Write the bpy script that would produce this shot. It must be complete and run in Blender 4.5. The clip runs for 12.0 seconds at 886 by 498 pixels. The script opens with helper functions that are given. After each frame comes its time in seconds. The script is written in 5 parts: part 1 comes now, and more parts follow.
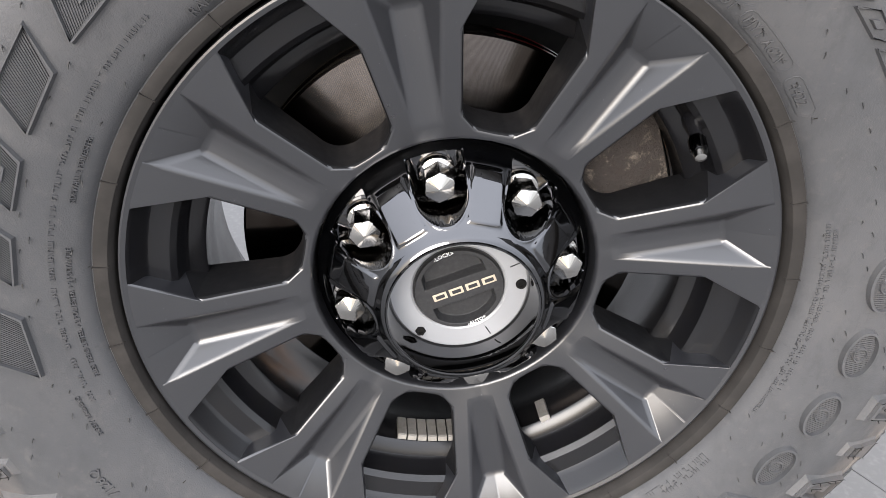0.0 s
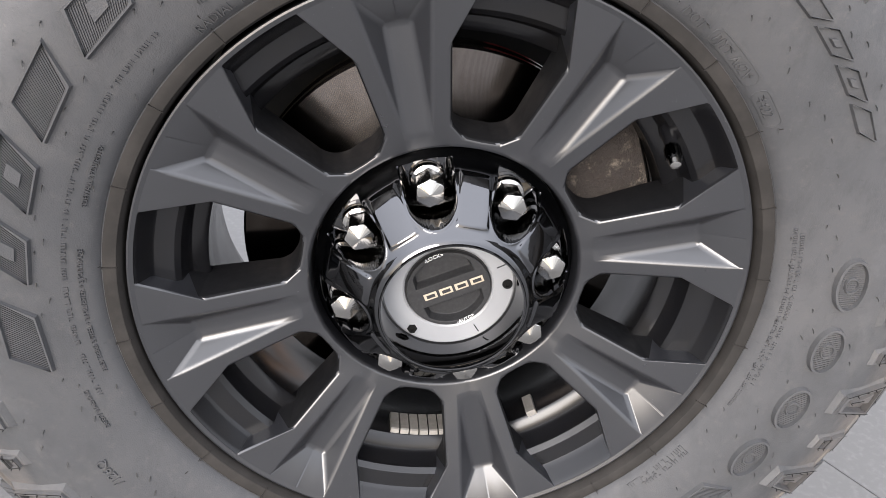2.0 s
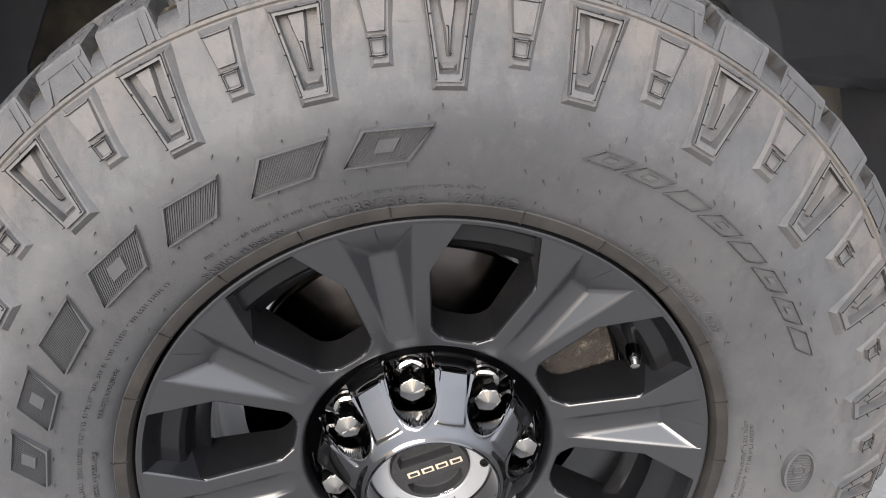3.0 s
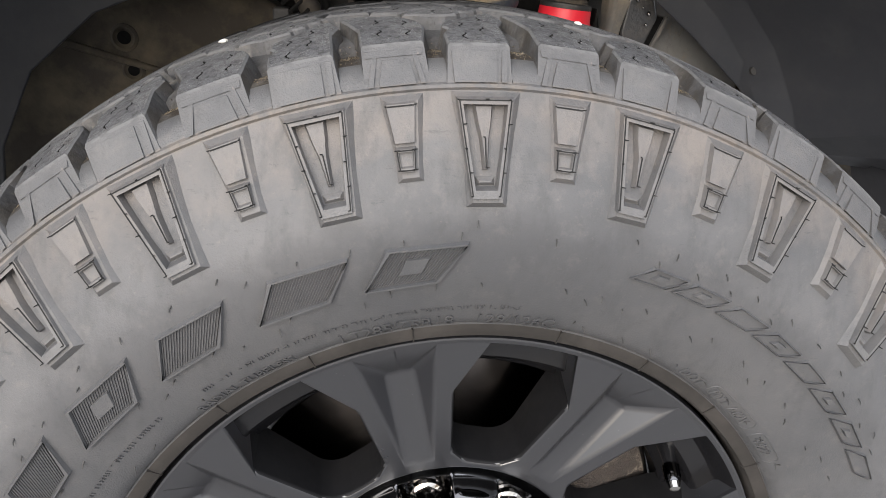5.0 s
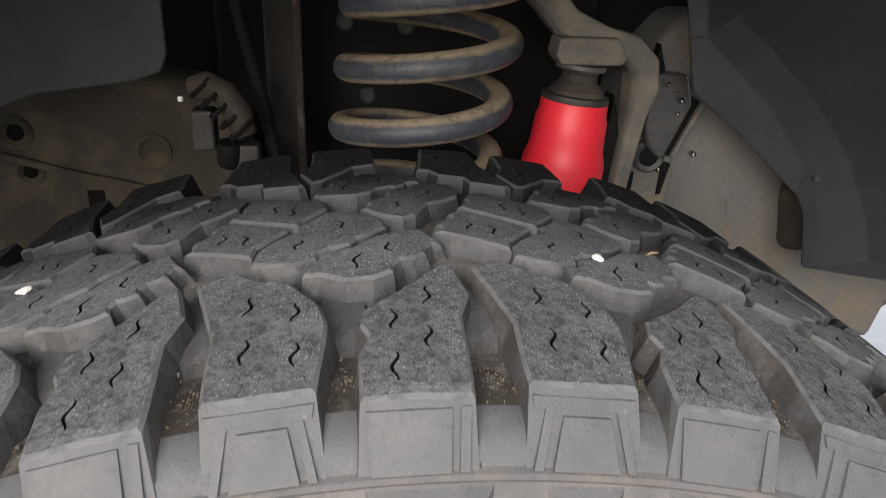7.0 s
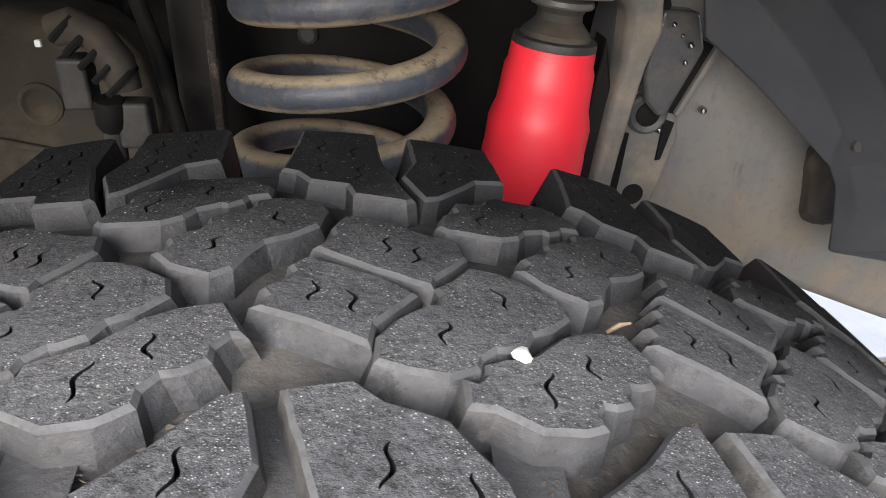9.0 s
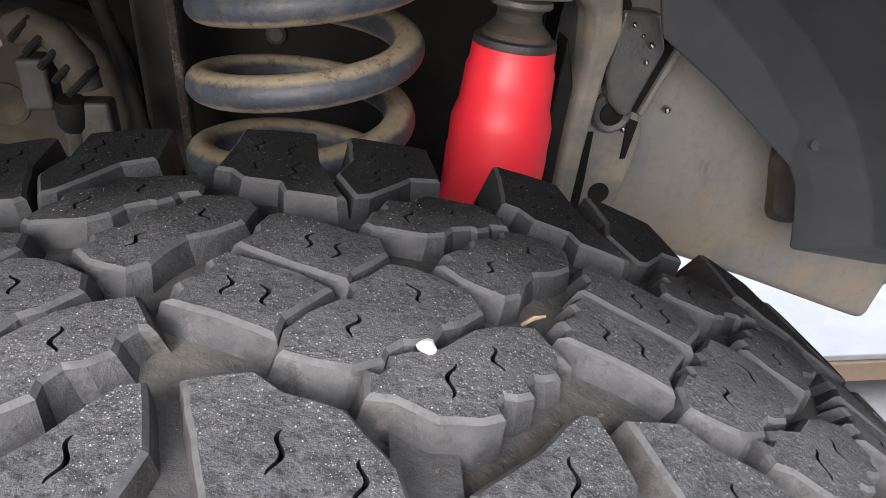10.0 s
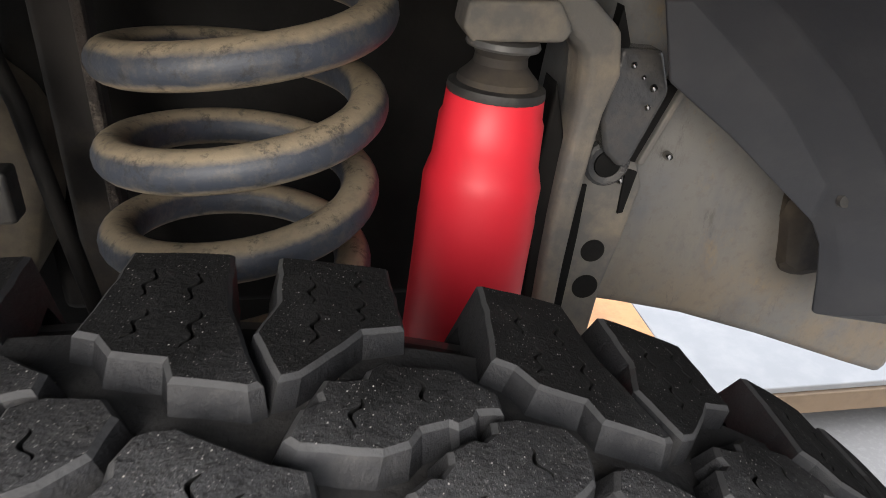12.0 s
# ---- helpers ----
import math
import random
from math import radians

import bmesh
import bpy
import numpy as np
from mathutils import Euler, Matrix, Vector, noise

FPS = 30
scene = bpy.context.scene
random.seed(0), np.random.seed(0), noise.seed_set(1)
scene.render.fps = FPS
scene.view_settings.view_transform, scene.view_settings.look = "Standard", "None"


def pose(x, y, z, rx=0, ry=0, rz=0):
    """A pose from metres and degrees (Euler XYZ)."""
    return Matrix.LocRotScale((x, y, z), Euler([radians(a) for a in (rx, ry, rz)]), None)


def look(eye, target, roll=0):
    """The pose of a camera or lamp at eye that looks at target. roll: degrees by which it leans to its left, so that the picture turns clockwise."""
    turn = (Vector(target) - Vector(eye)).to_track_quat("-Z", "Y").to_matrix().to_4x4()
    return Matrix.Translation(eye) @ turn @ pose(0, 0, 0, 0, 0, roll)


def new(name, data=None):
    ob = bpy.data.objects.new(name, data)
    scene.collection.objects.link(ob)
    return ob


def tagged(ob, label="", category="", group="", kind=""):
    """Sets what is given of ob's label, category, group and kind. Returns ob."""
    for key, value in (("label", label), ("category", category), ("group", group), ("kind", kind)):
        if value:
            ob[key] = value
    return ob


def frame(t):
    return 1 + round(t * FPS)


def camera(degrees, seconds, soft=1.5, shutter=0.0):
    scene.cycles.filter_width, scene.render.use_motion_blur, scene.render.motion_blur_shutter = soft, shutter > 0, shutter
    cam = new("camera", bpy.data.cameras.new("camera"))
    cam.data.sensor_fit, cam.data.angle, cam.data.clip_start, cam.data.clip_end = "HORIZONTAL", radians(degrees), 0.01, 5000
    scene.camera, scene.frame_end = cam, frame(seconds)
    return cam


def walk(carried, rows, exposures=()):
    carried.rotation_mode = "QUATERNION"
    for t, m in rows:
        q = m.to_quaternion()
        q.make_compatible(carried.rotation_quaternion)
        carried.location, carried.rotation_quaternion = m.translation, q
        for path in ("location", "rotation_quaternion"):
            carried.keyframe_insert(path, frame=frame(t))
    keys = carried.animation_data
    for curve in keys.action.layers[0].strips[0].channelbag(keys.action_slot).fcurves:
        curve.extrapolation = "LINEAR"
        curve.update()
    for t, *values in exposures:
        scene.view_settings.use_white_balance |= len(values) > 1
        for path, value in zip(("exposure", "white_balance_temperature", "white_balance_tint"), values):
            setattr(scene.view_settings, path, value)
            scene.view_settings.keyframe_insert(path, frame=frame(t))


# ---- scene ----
cam = camera(63.43, 12.0, soft=0.5, shutter=0.15)
PATH = [
    (0, -0.0609, -0.4546, 0.7209, 61.84, -1.49, -5.02),
    (0.5, -0.0612, -0.4650, 0.7140, 61.99, -1.56, -5.14),
    (1, -0.0576, -0.4683, 0.7200, 62.01, -1.61, -5.20),
    (1.5, -0.0545, -0.4694, 0.7273, 61.91, -1.68, -5.27),
    (2, -0.0606, -0.4821, 0.7352, 62.04, -1.77, -5.39),
    (2.5, -0.0645, -0.4807, 0.8168, 62.31, -1.80, -5.23),
    (3, -0.0479, -0.4718, 0.8830, 64.30, -1.86, -5.26),
    (3.5, -0.0580, -0.4555, 0.8907, 66.31, -1.99, -5.65),
    (3.7, -0.0587, -0.4491, 0.8902, 66.87, -1.99, -5.75),
    (5.3, -0.0775, -0.3904, 0.9141, 68.04, -2.44, -7.29),
    (5.5, -0.0686, -0.3815, 0.9208, 67.62, -2.18, -6.77),
    (6, -0.0626, -0.3435, 0.9308, 67.66, -2.13, -7.02),
    (6.5, -0.0485, -0.2695, 0.9517, 67.54, -2.31, -7.22),
    (7, -0.0211, -0.1752, 0.9893, 66.40, -2.07, -6.74),
    (7.2, -0.0147, -0.1578, 1.0007, 64.50, -2.43, -6.14),
    (8.8, 0.0318, -0.0500, 0.9792, 60.69, -2.16, -5.97),
    (9, 0.0409, -0.0513, 0.9770, 60.76, -2.18, -5.97),
    (9.5, 0.0725, -0.0652, 0.9777, 60.71, -2.34, -6.40),
    (10, 0.0619, -0.0583, 0.9788, 60.80, -2.34, -6.55),
    (10.5, 0.0675, -0.0548, 0.9733, 60.69, -2.37, -6.83),
    (11, 0.0715, -0.0565, 0.9778, 60.71, -2.44, -7.12),
    (11.5, 0.0653, -0.0177, 0.9850, 60.85, -2.27, -7.70),
    (12, 0.0762, 0.0328, 0.9803, 61.59, -2.17, -8.65),
]
# seconds, stops, kelvin, tint
EXPOSURES = [(0.0, 0.38, 6380, 11), (2.5, 0.34, 6430, 12), (3.2, 0.40, 6500, 10), (6.0, 0.38, 6500, 10), (6.5, 0.28, 6500, 10), (7.0, 0.25, 6600, 10), (7.2, 0.32, 6550, 10),
             (8.8, 0.86, 6400, 11), (11.0, 0.92, 6350, 12), (11.5, 0.74, 6450, 10), (12.0, 0.74, 6550, 10)]
walk(cam, [(t, pose(x, y, z, rx, ry, rz)) for t, x, y, z, rx, ry, rz in PATH], EXPOSURES)

# ---- light: bright overcast sky, the wheel stands in open shade ----
world = bpy.data.worlds.new("overcast_sky")
scene.world = world
world.use_nodes = True
wn = world.node_tree.nodes
sky = wn.new("ShaderNodeTexSky")
sky.sky_type, sky.sun_disc = "NISHITA", False
sky.sun_elevation, sky.sun_rotation = radians(22), radians(203)
sky.air_density, sky.dust_density = 1.0, 4.0
veil = wn.new("ShaderNodeMix")
veil.data_type = "RGBA"
veil.inputs[0].default_value = 0.75
# cloud veil, brighter overhead than at the horizon
view = wn.new("ShaderNodeTexCoord")
part_z = wn.new("ShaderNodeSeparateXYZ")
lift = wn.new("ShaderNodeMapRange")
lift.inputs["From Min"].default_value, lift.inputs["From Max"].default_value = 0.0, 0.8
lift.inputs["To Min"].default_value, lift.inputs["To Max"].default_value = 0.5, 1.7
cloud = wn.new("ShaderNodeVectorMath")
cloud.operation = "SCALE"
cloud.inputs[0].default_value = (6.2, 6.3, 6.65)
world.node_tree.links.new(view.outputs["Generated"], part_z.inputs[0])
world.node_tree.links.new(part_z.outputs[2], lift.inputs["Value"])
world.node_tree.links.new(lift.outputs[0], cloud.inputs["Scale"])
world.node_tree.links.new(cloud.outputs[0], veil.inputs[7])
world.node_tree.links.new(sky.outputs[0], veil.inputs[6])
world.node_tree.links.new(veil.outputs[2], wn["Background"].inputs[0])
wn["Background"].inputs[1].default_value = 0.32
sun = new("sun", bpy.data.lights.new("sun", "SUN"))
sun.data.energy, sun.data.angle, sun.data.color = 2.8, radians(34), (1.0, 0.985, 0.975)
sun.matrix_world = look((-1.3, -3.0, 1.7), (0, 0, 0.4))


# ---- materials ----
class Nodes:
    """A node material with a Principled shader and short helpers."""

    def __init__(self, name, base=(0.5, 0.5, 0.5), rough=0.6, metal=0.0, coat=0.0, spec=0.5):
        self.mat = bpy.data.materials.new(name)
        self.mat.use_nodes = True
        self.tree = self.mat.node_tree
        self.bsdf = self.tree.nodes["Principled BSDF"]
        self.coords = self.tree.nodes.new("ShaderNodeTexCoord")
        s = self.bsdf.inputs
        s["Base Color"].default_value = (*base, 1)
        s["Roughness"].default_value, s["Metallic"].default_value = rough, metal
        s["Coat Weight"].default_value, s["Specular IOR Level"].default_value = coat, spec
        self.color = None

    def link(self, a, b):
        self.tree.links.new(a, b)

    def noise(self, scale, detail=4, rough=0.6, stretch=None):
        n = self.tree.nodes.new("ShaderNodeTexNoise")
        n.inputs["Scale"].default_value, n.inputs["Detail"].default_value, n.inputs["Roughness"].default_value = scale, detail, rough
        src = self.coords.outputs["Object"]
        if stretch:
            m = self.tree.nodes.new("ShaderNodeMapping")
            m.inputs["Scale"].default_value = stretch
            self.link(src, m.inputs[0])
            src = m.outputs[0]
        self.link(src, n.inputs["Vector"])
        return n.outputs["Fac"]

    def specks(self, scale, size):
        v = self.tree.nodes.new("ShaderNodeTexVoronoi")
        v.inputs["Scale"].default_value = scale
        self.link(self.coords.outputs["Object"], v.inputs["Vector"])
        return self.ramp(v.outputs["Distance"], size, size * 0.55)

    def ramp(self, fac, lo, hi):
        r = self.tree.nodes.new("ShaderNodeMapRange")
        r.inputs["From Min"].default_value, r.inputs["From Max"].default_value = lo, hi
        self.link(fac, r.inputs["Value"])
        return r.outputs[0]

    def times(self, a, b):
        m = self.tree.nodes.new("ShaderNodeMath")
        m.operation = "MULTIPLY"
        for i, v in enumerate((a, b)):
            if isinstance(v, (int, float)):
                m.inputs[i].default_value = v
            else:
                self.link(v, m.inputs[i])
        return m.outputs[0]

    def tint(self, fac, colour):
        """Lays a colour over the base where fac is 1."""
        m = self.tree.nodes.new("ShaderNodeMix")
        m.data_type = "RGBA"
        self.link(fac, m.inputs[0])
        if self.color is None:
            m.inputs[6].default_value = self.bsdf.inputs["Base Color"].default_value
        else:
            self.link(self.color, m.inputs[6])
        m.inputs[7].default_value = (*colour, 1)
        self.color = m.outputs[2]
        self.link(self.color, self.bsdf.inputs["Base Color"])
        return self

    def rough(self, fac, lo, hi):
        r = self.tree.nodes.new("ShaderNodeMapRange")
        r.inputs["To Min"].default_value, r.inputs["To Max"].default_value = lo, hi
        self.link(fac, r.inputs["Value"])
        self.link(r.outputs[0], self.bsdf.inputs["Roughness"])
        return self

    def metal(self, fac, lo, hi):
        r = self.tree.nodes.new("ShaderNodeMapRange")
        r.inputs["To Min"].default_value, r.inputs["To Max"].default_value = lo, hi
        self.link(fac, r.inputs["Value"])
        self.link(r.outputs[0], self.bsdf.inputs["Metallic"])
        return self

    def outer_dust_shade(self, far, near):
        """1 on the tread's outer rows, falling raggedly to 0 towards the truck: dust and painted shade."""
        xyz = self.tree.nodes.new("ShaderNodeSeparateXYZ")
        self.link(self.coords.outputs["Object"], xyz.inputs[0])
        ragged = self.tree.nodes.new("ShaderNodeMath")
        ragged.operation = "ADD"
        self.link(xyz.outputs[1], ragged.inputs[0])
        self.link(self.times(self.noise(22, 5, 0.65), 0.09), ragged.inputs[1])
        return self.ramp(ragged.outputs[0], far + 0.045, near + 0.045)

    def bump(self, fac, metres, strength=1.0):
        b = self.tree.nodes.new("ShaderNodeBump")
        b.inputs["Distance"].default_value, b.inputs["Strength"].default_value = metres, strength
        self.link(fac, b.inputs["Height"])
        if self.bsdf.inputs["Normal"].is_linked:
            self.link(self.bsdf.inputs["Normal"].links[0].from_socket, b.inputs["Normal"])
        self.link(b.outputs[0], self.bsdf.inputs["Normal"])
        return self


def rubber_side(name="dusty_sidewall_rubber", dust=0.35):
    m = Nodes(name, (0.060, 0.061, 0.064), 0.6, spec=0.42)
    m.tint(m.times(m.ramp(m.noise(5, 4, 0.5), 0.42, 0.66), 0.8), (0.088, 0.087, 0.089))
    m.tint(m.times(m.ramp(m.noise(13, 7, 0.65), 0.46, 0.68), dust), (0.112, 0.108, 0.106))
    # tan dust on the outer band, with a ragged lower edge
    xyz = m.tree.nodes.new("ShaderNodeSeparateXYZ")
    m.link(m.coords.outputs["Object"], xyz.inputs[0])
    flat = m.tree.nodes.new("ShaderNodeCombineXYZ")
    m.link(xyz.outputs[0], flat.inputs[0])
    m.link(xyz.outputs[2], flat.inputs[2])
    radius = m.tree.nodes.new("ShaderNodeVectorMath")
    radius.operation = "LENGTH"
    m.link(flat.outputs[0], radius.inputs[0])
    ragged = m.tree.nodes.new("ShaderNodeMath")
    ragged.operation = "ADD"
    m.link(radius.outputs["Value"], ragged.inputs[0])
    m.link(m.times(m.noise(30, 6, 0.7), 0.09), ragged.inputs[1])
    band = m.times(m.ramp(ragged.outputs[0], 0.412, 0.440), m.ramp(radius.outputs["Value"], 0.4085, 0.404))
    m.tint(m.times(m.times(band, m.ramp(m.noise(16, 5, 0.6), 0.35, 0.58)), 0.75), (0.131, 0.115, 0.104))
    ridge = m.times(m.ramp(radius.outputs["Value"], 0.4030, 0.4048), m.ramp(radius.outputs["Value"], 0.4100, 0.4085))
    m.tint(m.times(m.times(ridge, m.ramp(m.noise(55, 6, 0.7), 0.42, 0.60)), 0.5), (0.125, 0.103, 0.082))
    m.tint(m.times(m.ramp(m.noise(38, 6, 0.7, (1.6, 1, 0.7)), 0.5, 0.68), 0.6), (0.044, 0.045, 0.047))
    m.tint(m.times(m.ramp(m.noise(75, 8, 0.75), 0.54, 0.68), 0.5), (0.105, 0.10, 0.096))
    m.tint(m.times(m.ramp(m.noise(210, 5, 0.8), 0.62, 0.7), dust), (0.15, 0.135, 0.12))
    # the lower wall: cleaner than the outer band, and darkened for its downward slope's shade
    m.tint(m.times(m.ramp(ragged.outputs[0], 0.392, 0.372), 0.34), (0.036, 0.0365, 0.039))
    m.rough(m.noise(24, 5), 0.48, 0.76)
    m.tint(m.times(m.ramp(m.noise(60, 7, 0.8, (1, 1, 3.5)), 0.6, 0.66), 0.5), (0.036, 0.037, 0.039))
    m.bump(m.noise(900, 3), 0.0004, 0.8)
    m.bump(m.noise(36, 4), 0.0012, 0.4)
    return m.mat


def rubber_groove():
    m = Nodes("muddy_shaded_groove_rubber", (0.024, 0.024, 0.0245), 0.8, spec=0.25)
    # outer rows dusty; the fall to dark also paints shade under the fender
    dust = m.outer_dust_shade(0.18, 0.10)
    m.tint(m.times(dust, 0.9), (0.088, 0.085, 0.082))
    m.tint(m.times(m.times(m.ramp(m.noise(30, 6, 0.7), 0.48, 0.60), 0.7), dust), (0.125, 0.113, 0.099))
    m.tint(m.times(m.times(m.ramp(m.noise(110, 6, 0.75), 0.56, 0.66), 0.35), dust), (0.14, 0.120, 0.094))
    m.tint(m.times(m.ramp(m.noise(70, 6, 0.75), 0.56, 0.66), 0.5), (0.035, 0.033, 0.031))
    # near-black brown painted into the shoulder grooves for the shade of their depth
    m.tint(m.times(m.times(m.outer_dust_shade(0.085, 0.045), m.ramp(m.noise(48, 5, 0.7), 0.36, 0.54)), 0.9), (0.024, 0.0185, 0.0135))
    m.bump(m.noise(220, 4), 0.0010, 0.8)
    m.bump(m.noise(60, 5), 0.0020, 0.7)
    return m.mat


def rubber_tread():
    """Worn tread rubber: grey with dust on the outer rows, blacker towards the truck with shade in the colour."""
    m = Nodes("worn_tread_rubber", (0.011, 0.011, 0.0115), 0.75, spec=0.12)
    dust = m.outer_dust_shade(0.18, 0.095)
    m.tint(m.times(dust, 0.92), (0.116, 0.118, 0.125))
    m.tint(m.times(m.times(m.ramp(m.noise(28, 5, 0.6), 0.46, 0.72), 0.6), dust), (0.14, 0.14, 0.144))
    m.tint(m.times(m.times(m.ramp(m.noise(110, 6, 0.75), 0.5, 0.7), 0.6), dust), (0.15, 0.149, 0.148))
    m.tint(m.times(m.ramp(m.noise(50, 6, 0.7), 0.5, 0.72), 0.3), (0.045, 0.045, 0.045))
    m.tint(m.times(m.ramp(m.noise(330, 8, 0.88), 0.52, 0.62), 0.62), (0.014, 0.014, 0.014))
    m.tint(m.times(m.times(m.ramp(m.noise(640, 6, 0.8), 0.55, 0.64), 0.6), dust), (0.17, 0.168, 0.164))
    m.tint(m.times(m.specks(800, 0.15), m.ramp(m.noise(60, 2), 0.42, 0.55)), (0.34, 0.33, 0.32))
    m.tint(m.times(m.specks(430, 0.12), m.ramp(m.noise(45, 3), 0.44, 0.54)), (0.66, 0.64, 0.61))
    m.tint(m.times(m.ramp(m.noise(480, 5, 0.75), 0.54, 0.63), 0.5), (0.012, 0.012, 0.012))
    m.tint(m.times(m.times(m.specks(620, 0.22), m.ramp(m.noise(38, 3), 0.42, 0.55)), dust), (0.36, 0.355, 0.345))
    m.tint(m.times(m.times(m.outer_dust_shade(0.085, 0.05), m.ramp(m.noise(190, 6, 0.8), 0.49, 0.58)), 0.6), (0.030, 0.028, 0.026))
    m.rough(m.noise(90, 4), 0.62, 0.9)
    m.tint(m.times(m.times(m.specks(1300, 0.22), m.ramp(m.noise(34, 3), 0.44, 0.56)), dust), (0.45, 0.44, 0.43))
    m.tint(m.times(m.times(m.ramp(m.noise(20, 7, 0.75, (1, 2.5, 1)), 0.56, 0.68), 0.5), dust), (0.22, 0.218, 0.212))
    m.bump(m.noise(430, 5, 0.75), 0.0013, 1.0)
    m.bump(m.noise(210, 5, 0.7), 0.0007, 0.8)
    m.bump(m.noise(75, 4), 0.0009, 0.6)
    return m.mat


def satin_black():
    m = Nodes("satin_black_wheel_paint", (0.0160, 0.0165, 0.0190), 0.34, spec=1.0)
    m.tint(m.times(m.ramp(m.noise(14, 5), 0.5, 0.72), 0.5), (0.015, 0.0152, 0.017))
    m.tint(m.times(m.ramp(m.noise(90, 8, 0.8, (1, 1, 8)), 0.66, 0.74), 0.3), (0.09, 0.09, 0.09))
    m.tint(m.times(m.ramp(m.noise(70, 8, 0.8, (7, 1, 1)), 0.68, 0.75), 0.3), (0.08, 0.08, 0.08))
    m.tint(m.times(m.specks(260, 0.05), m.ramp(m.noise(18, 2), 0.45, 0.6)), (0.45, 0.45, 0.45))
    m.rough(m.noise(30, 5), 0.24, 0.36)
    m.bump(m.noise(900, 2), 0.00012, 0.3)
    return m.mat


def plain(name, base, rough, metal=0.0, coat=0.0, mottled=0.0, other=None, scale=30, bump=0.0, spec=0.5):
    m = Nodes(name, base, rough, metal, coat, spec)
    if mottled:
        m.tint(m.times(m.ramp(m.noise(scale, 6, 0.65), 0.45, 0.68), mottled), other or tuple(0.5 * c for c in base))
    m.rough(m.noise(scale * 1.7, 4), max(0.02, rough * 0.8), min(1, rough * 1.25))
    if bump:
        m.bump(m.noise(scale * 5, 5), bump, 0.6)
    return m.mat


def block_wall():
    """Sides of the blocks: smooth rubber with pale dust on the outer rows, shade painted in towards the truck."""
    m = Nodes("dusty_shaded_block_side_rubber", (0.015, 0.0155, 0.0172), 0.6, spec=0.3)
    dust = m.outer_dust_shade(0.175, 0.08)
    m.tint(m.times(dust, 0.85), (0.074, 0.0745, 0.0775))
    m.tint(m.times(m.times(m.ramp(m.noise(55, 6, 0.7), 0.48, 0.64), 0.7), dust), (0.125, 0.118, 0.110))
    m.tint(m.times(m.ramp(m.noise(17, 4), 0.5, 0.66), 0.4), (0.036, 0.037, 0.039))
    m.tint(m.times(m.times(m.ramp(m.noise(34, 6, 0.75), 0.54, 0.64), 0.65), dust), (0.034, 0.034, 0.036))
    m.tint(m.times(m.times(m.ramp(m.noise(80, 7, 0.8), 0.57, 0.66), 0.5), dust), (0.185, 0.170, 0.150))
    m.tint(m.times(m.ramp(m.noise(95, 7, 0.8), 0.53, 0.62), 0.6), (0.022, 0.022, 0.022))
    # dark brown for dirt and for the shade between the shoulder blocks
    m.tint(m.times(m.times(m.outer_dust_shade(0.085, 0.045), m.ramp(m.noise(48, 5, 0.7), 0.40, 0.56)), 0.65), (0.040, 0.034, 0.027))
    m.bump(m.noise(120, 6, 0.7), 0.0016, 0.8)
    return m.mat


def scuffed_edge():
    """Worn rims of the blocks, paler with dust on the outer rows, darkened for shade towards the truck."""
    m = Nodes("scuffed_block_edge_rubber", (0.034, 0.035, 0.037), 0.7, spec=0.3)
    m.tint(m.times(m.outer_dust_shade(0.19, 0.08), 0.8), (0.118, 0.118, 0.120))
    m.tint(m.times(m.ramp(m.noise(70, 6, 0.7), 0.48, 0.6), 0.5), (0.038, 0.038, 0.039))
    m.bump(m.noise(300, 5), 0.0006, 0.7)
    return m.mat


def rusty():
    m = Nodes("rusty_cast_iron", (0.035, 0.028, 0.024), 0.75)
    m.tint(m.ramp(m.noise(55, 8, 0.8), 0.54, 0.64), (0.17, 0.145, 0.115))
    m.tint(m.times(m.ramp(m.noise(130, 7, 0.8), 0.5, 0.58), 0.8), (0.03, 0.022, 0.018))
    m.tint(m.times(m.ramp(m.noise(18, 5), 0.5, 0.7), 0.8), (0.035, 0.024, 0.018))
    m.bump(m.noise(150, 6, 0.7), 0.004, 1.0)
    return m.mat


def dusty_spring():
    m = Nodes("dusty_spring_paint", (0.034, 0.041, 0.056), 0.55)
    g = m.tree.nodes.new("ShaderNodeNewGeometry")
    s = m.tree.nodes.new("ShaderNodeSeparateXYZ")
    m.link(g.outputs["Normal"], s.inputs[0])
    n = m.tree.nodes.new("ShaderNodeMath")
    n.operation = "ABSOLUTE"
    m.link(s.outputs[2], n.inputs[0])
    a = m.tree.nodes.new("ShaderNodeMath")
    a.operation = "ADD"
    m.link(n.outputs[0], a.inputs[0])
    m.link(m.times(m.noise(70, 6, 0.75), 0.5), a.inputs[1])
    m.tint(m.ramp(a.outputs[0], 0.74, 1.0), (0.24, 0.195, 0.135))
    m.tint(m.times(m.ramp(m.noise(130, 6, 0.7), 0.48, 0.72), 0.6), (0.11, 0.098, 0.08))
    m.tint(m.times(m.ramp(m.noise(90, 7, 0.8), 0.53, 0.62), 0.7), (0.02, 0.02, 0.021))
    m.bump(m.noise(260, 5), 0.0006, 0.6)
    return m.mat


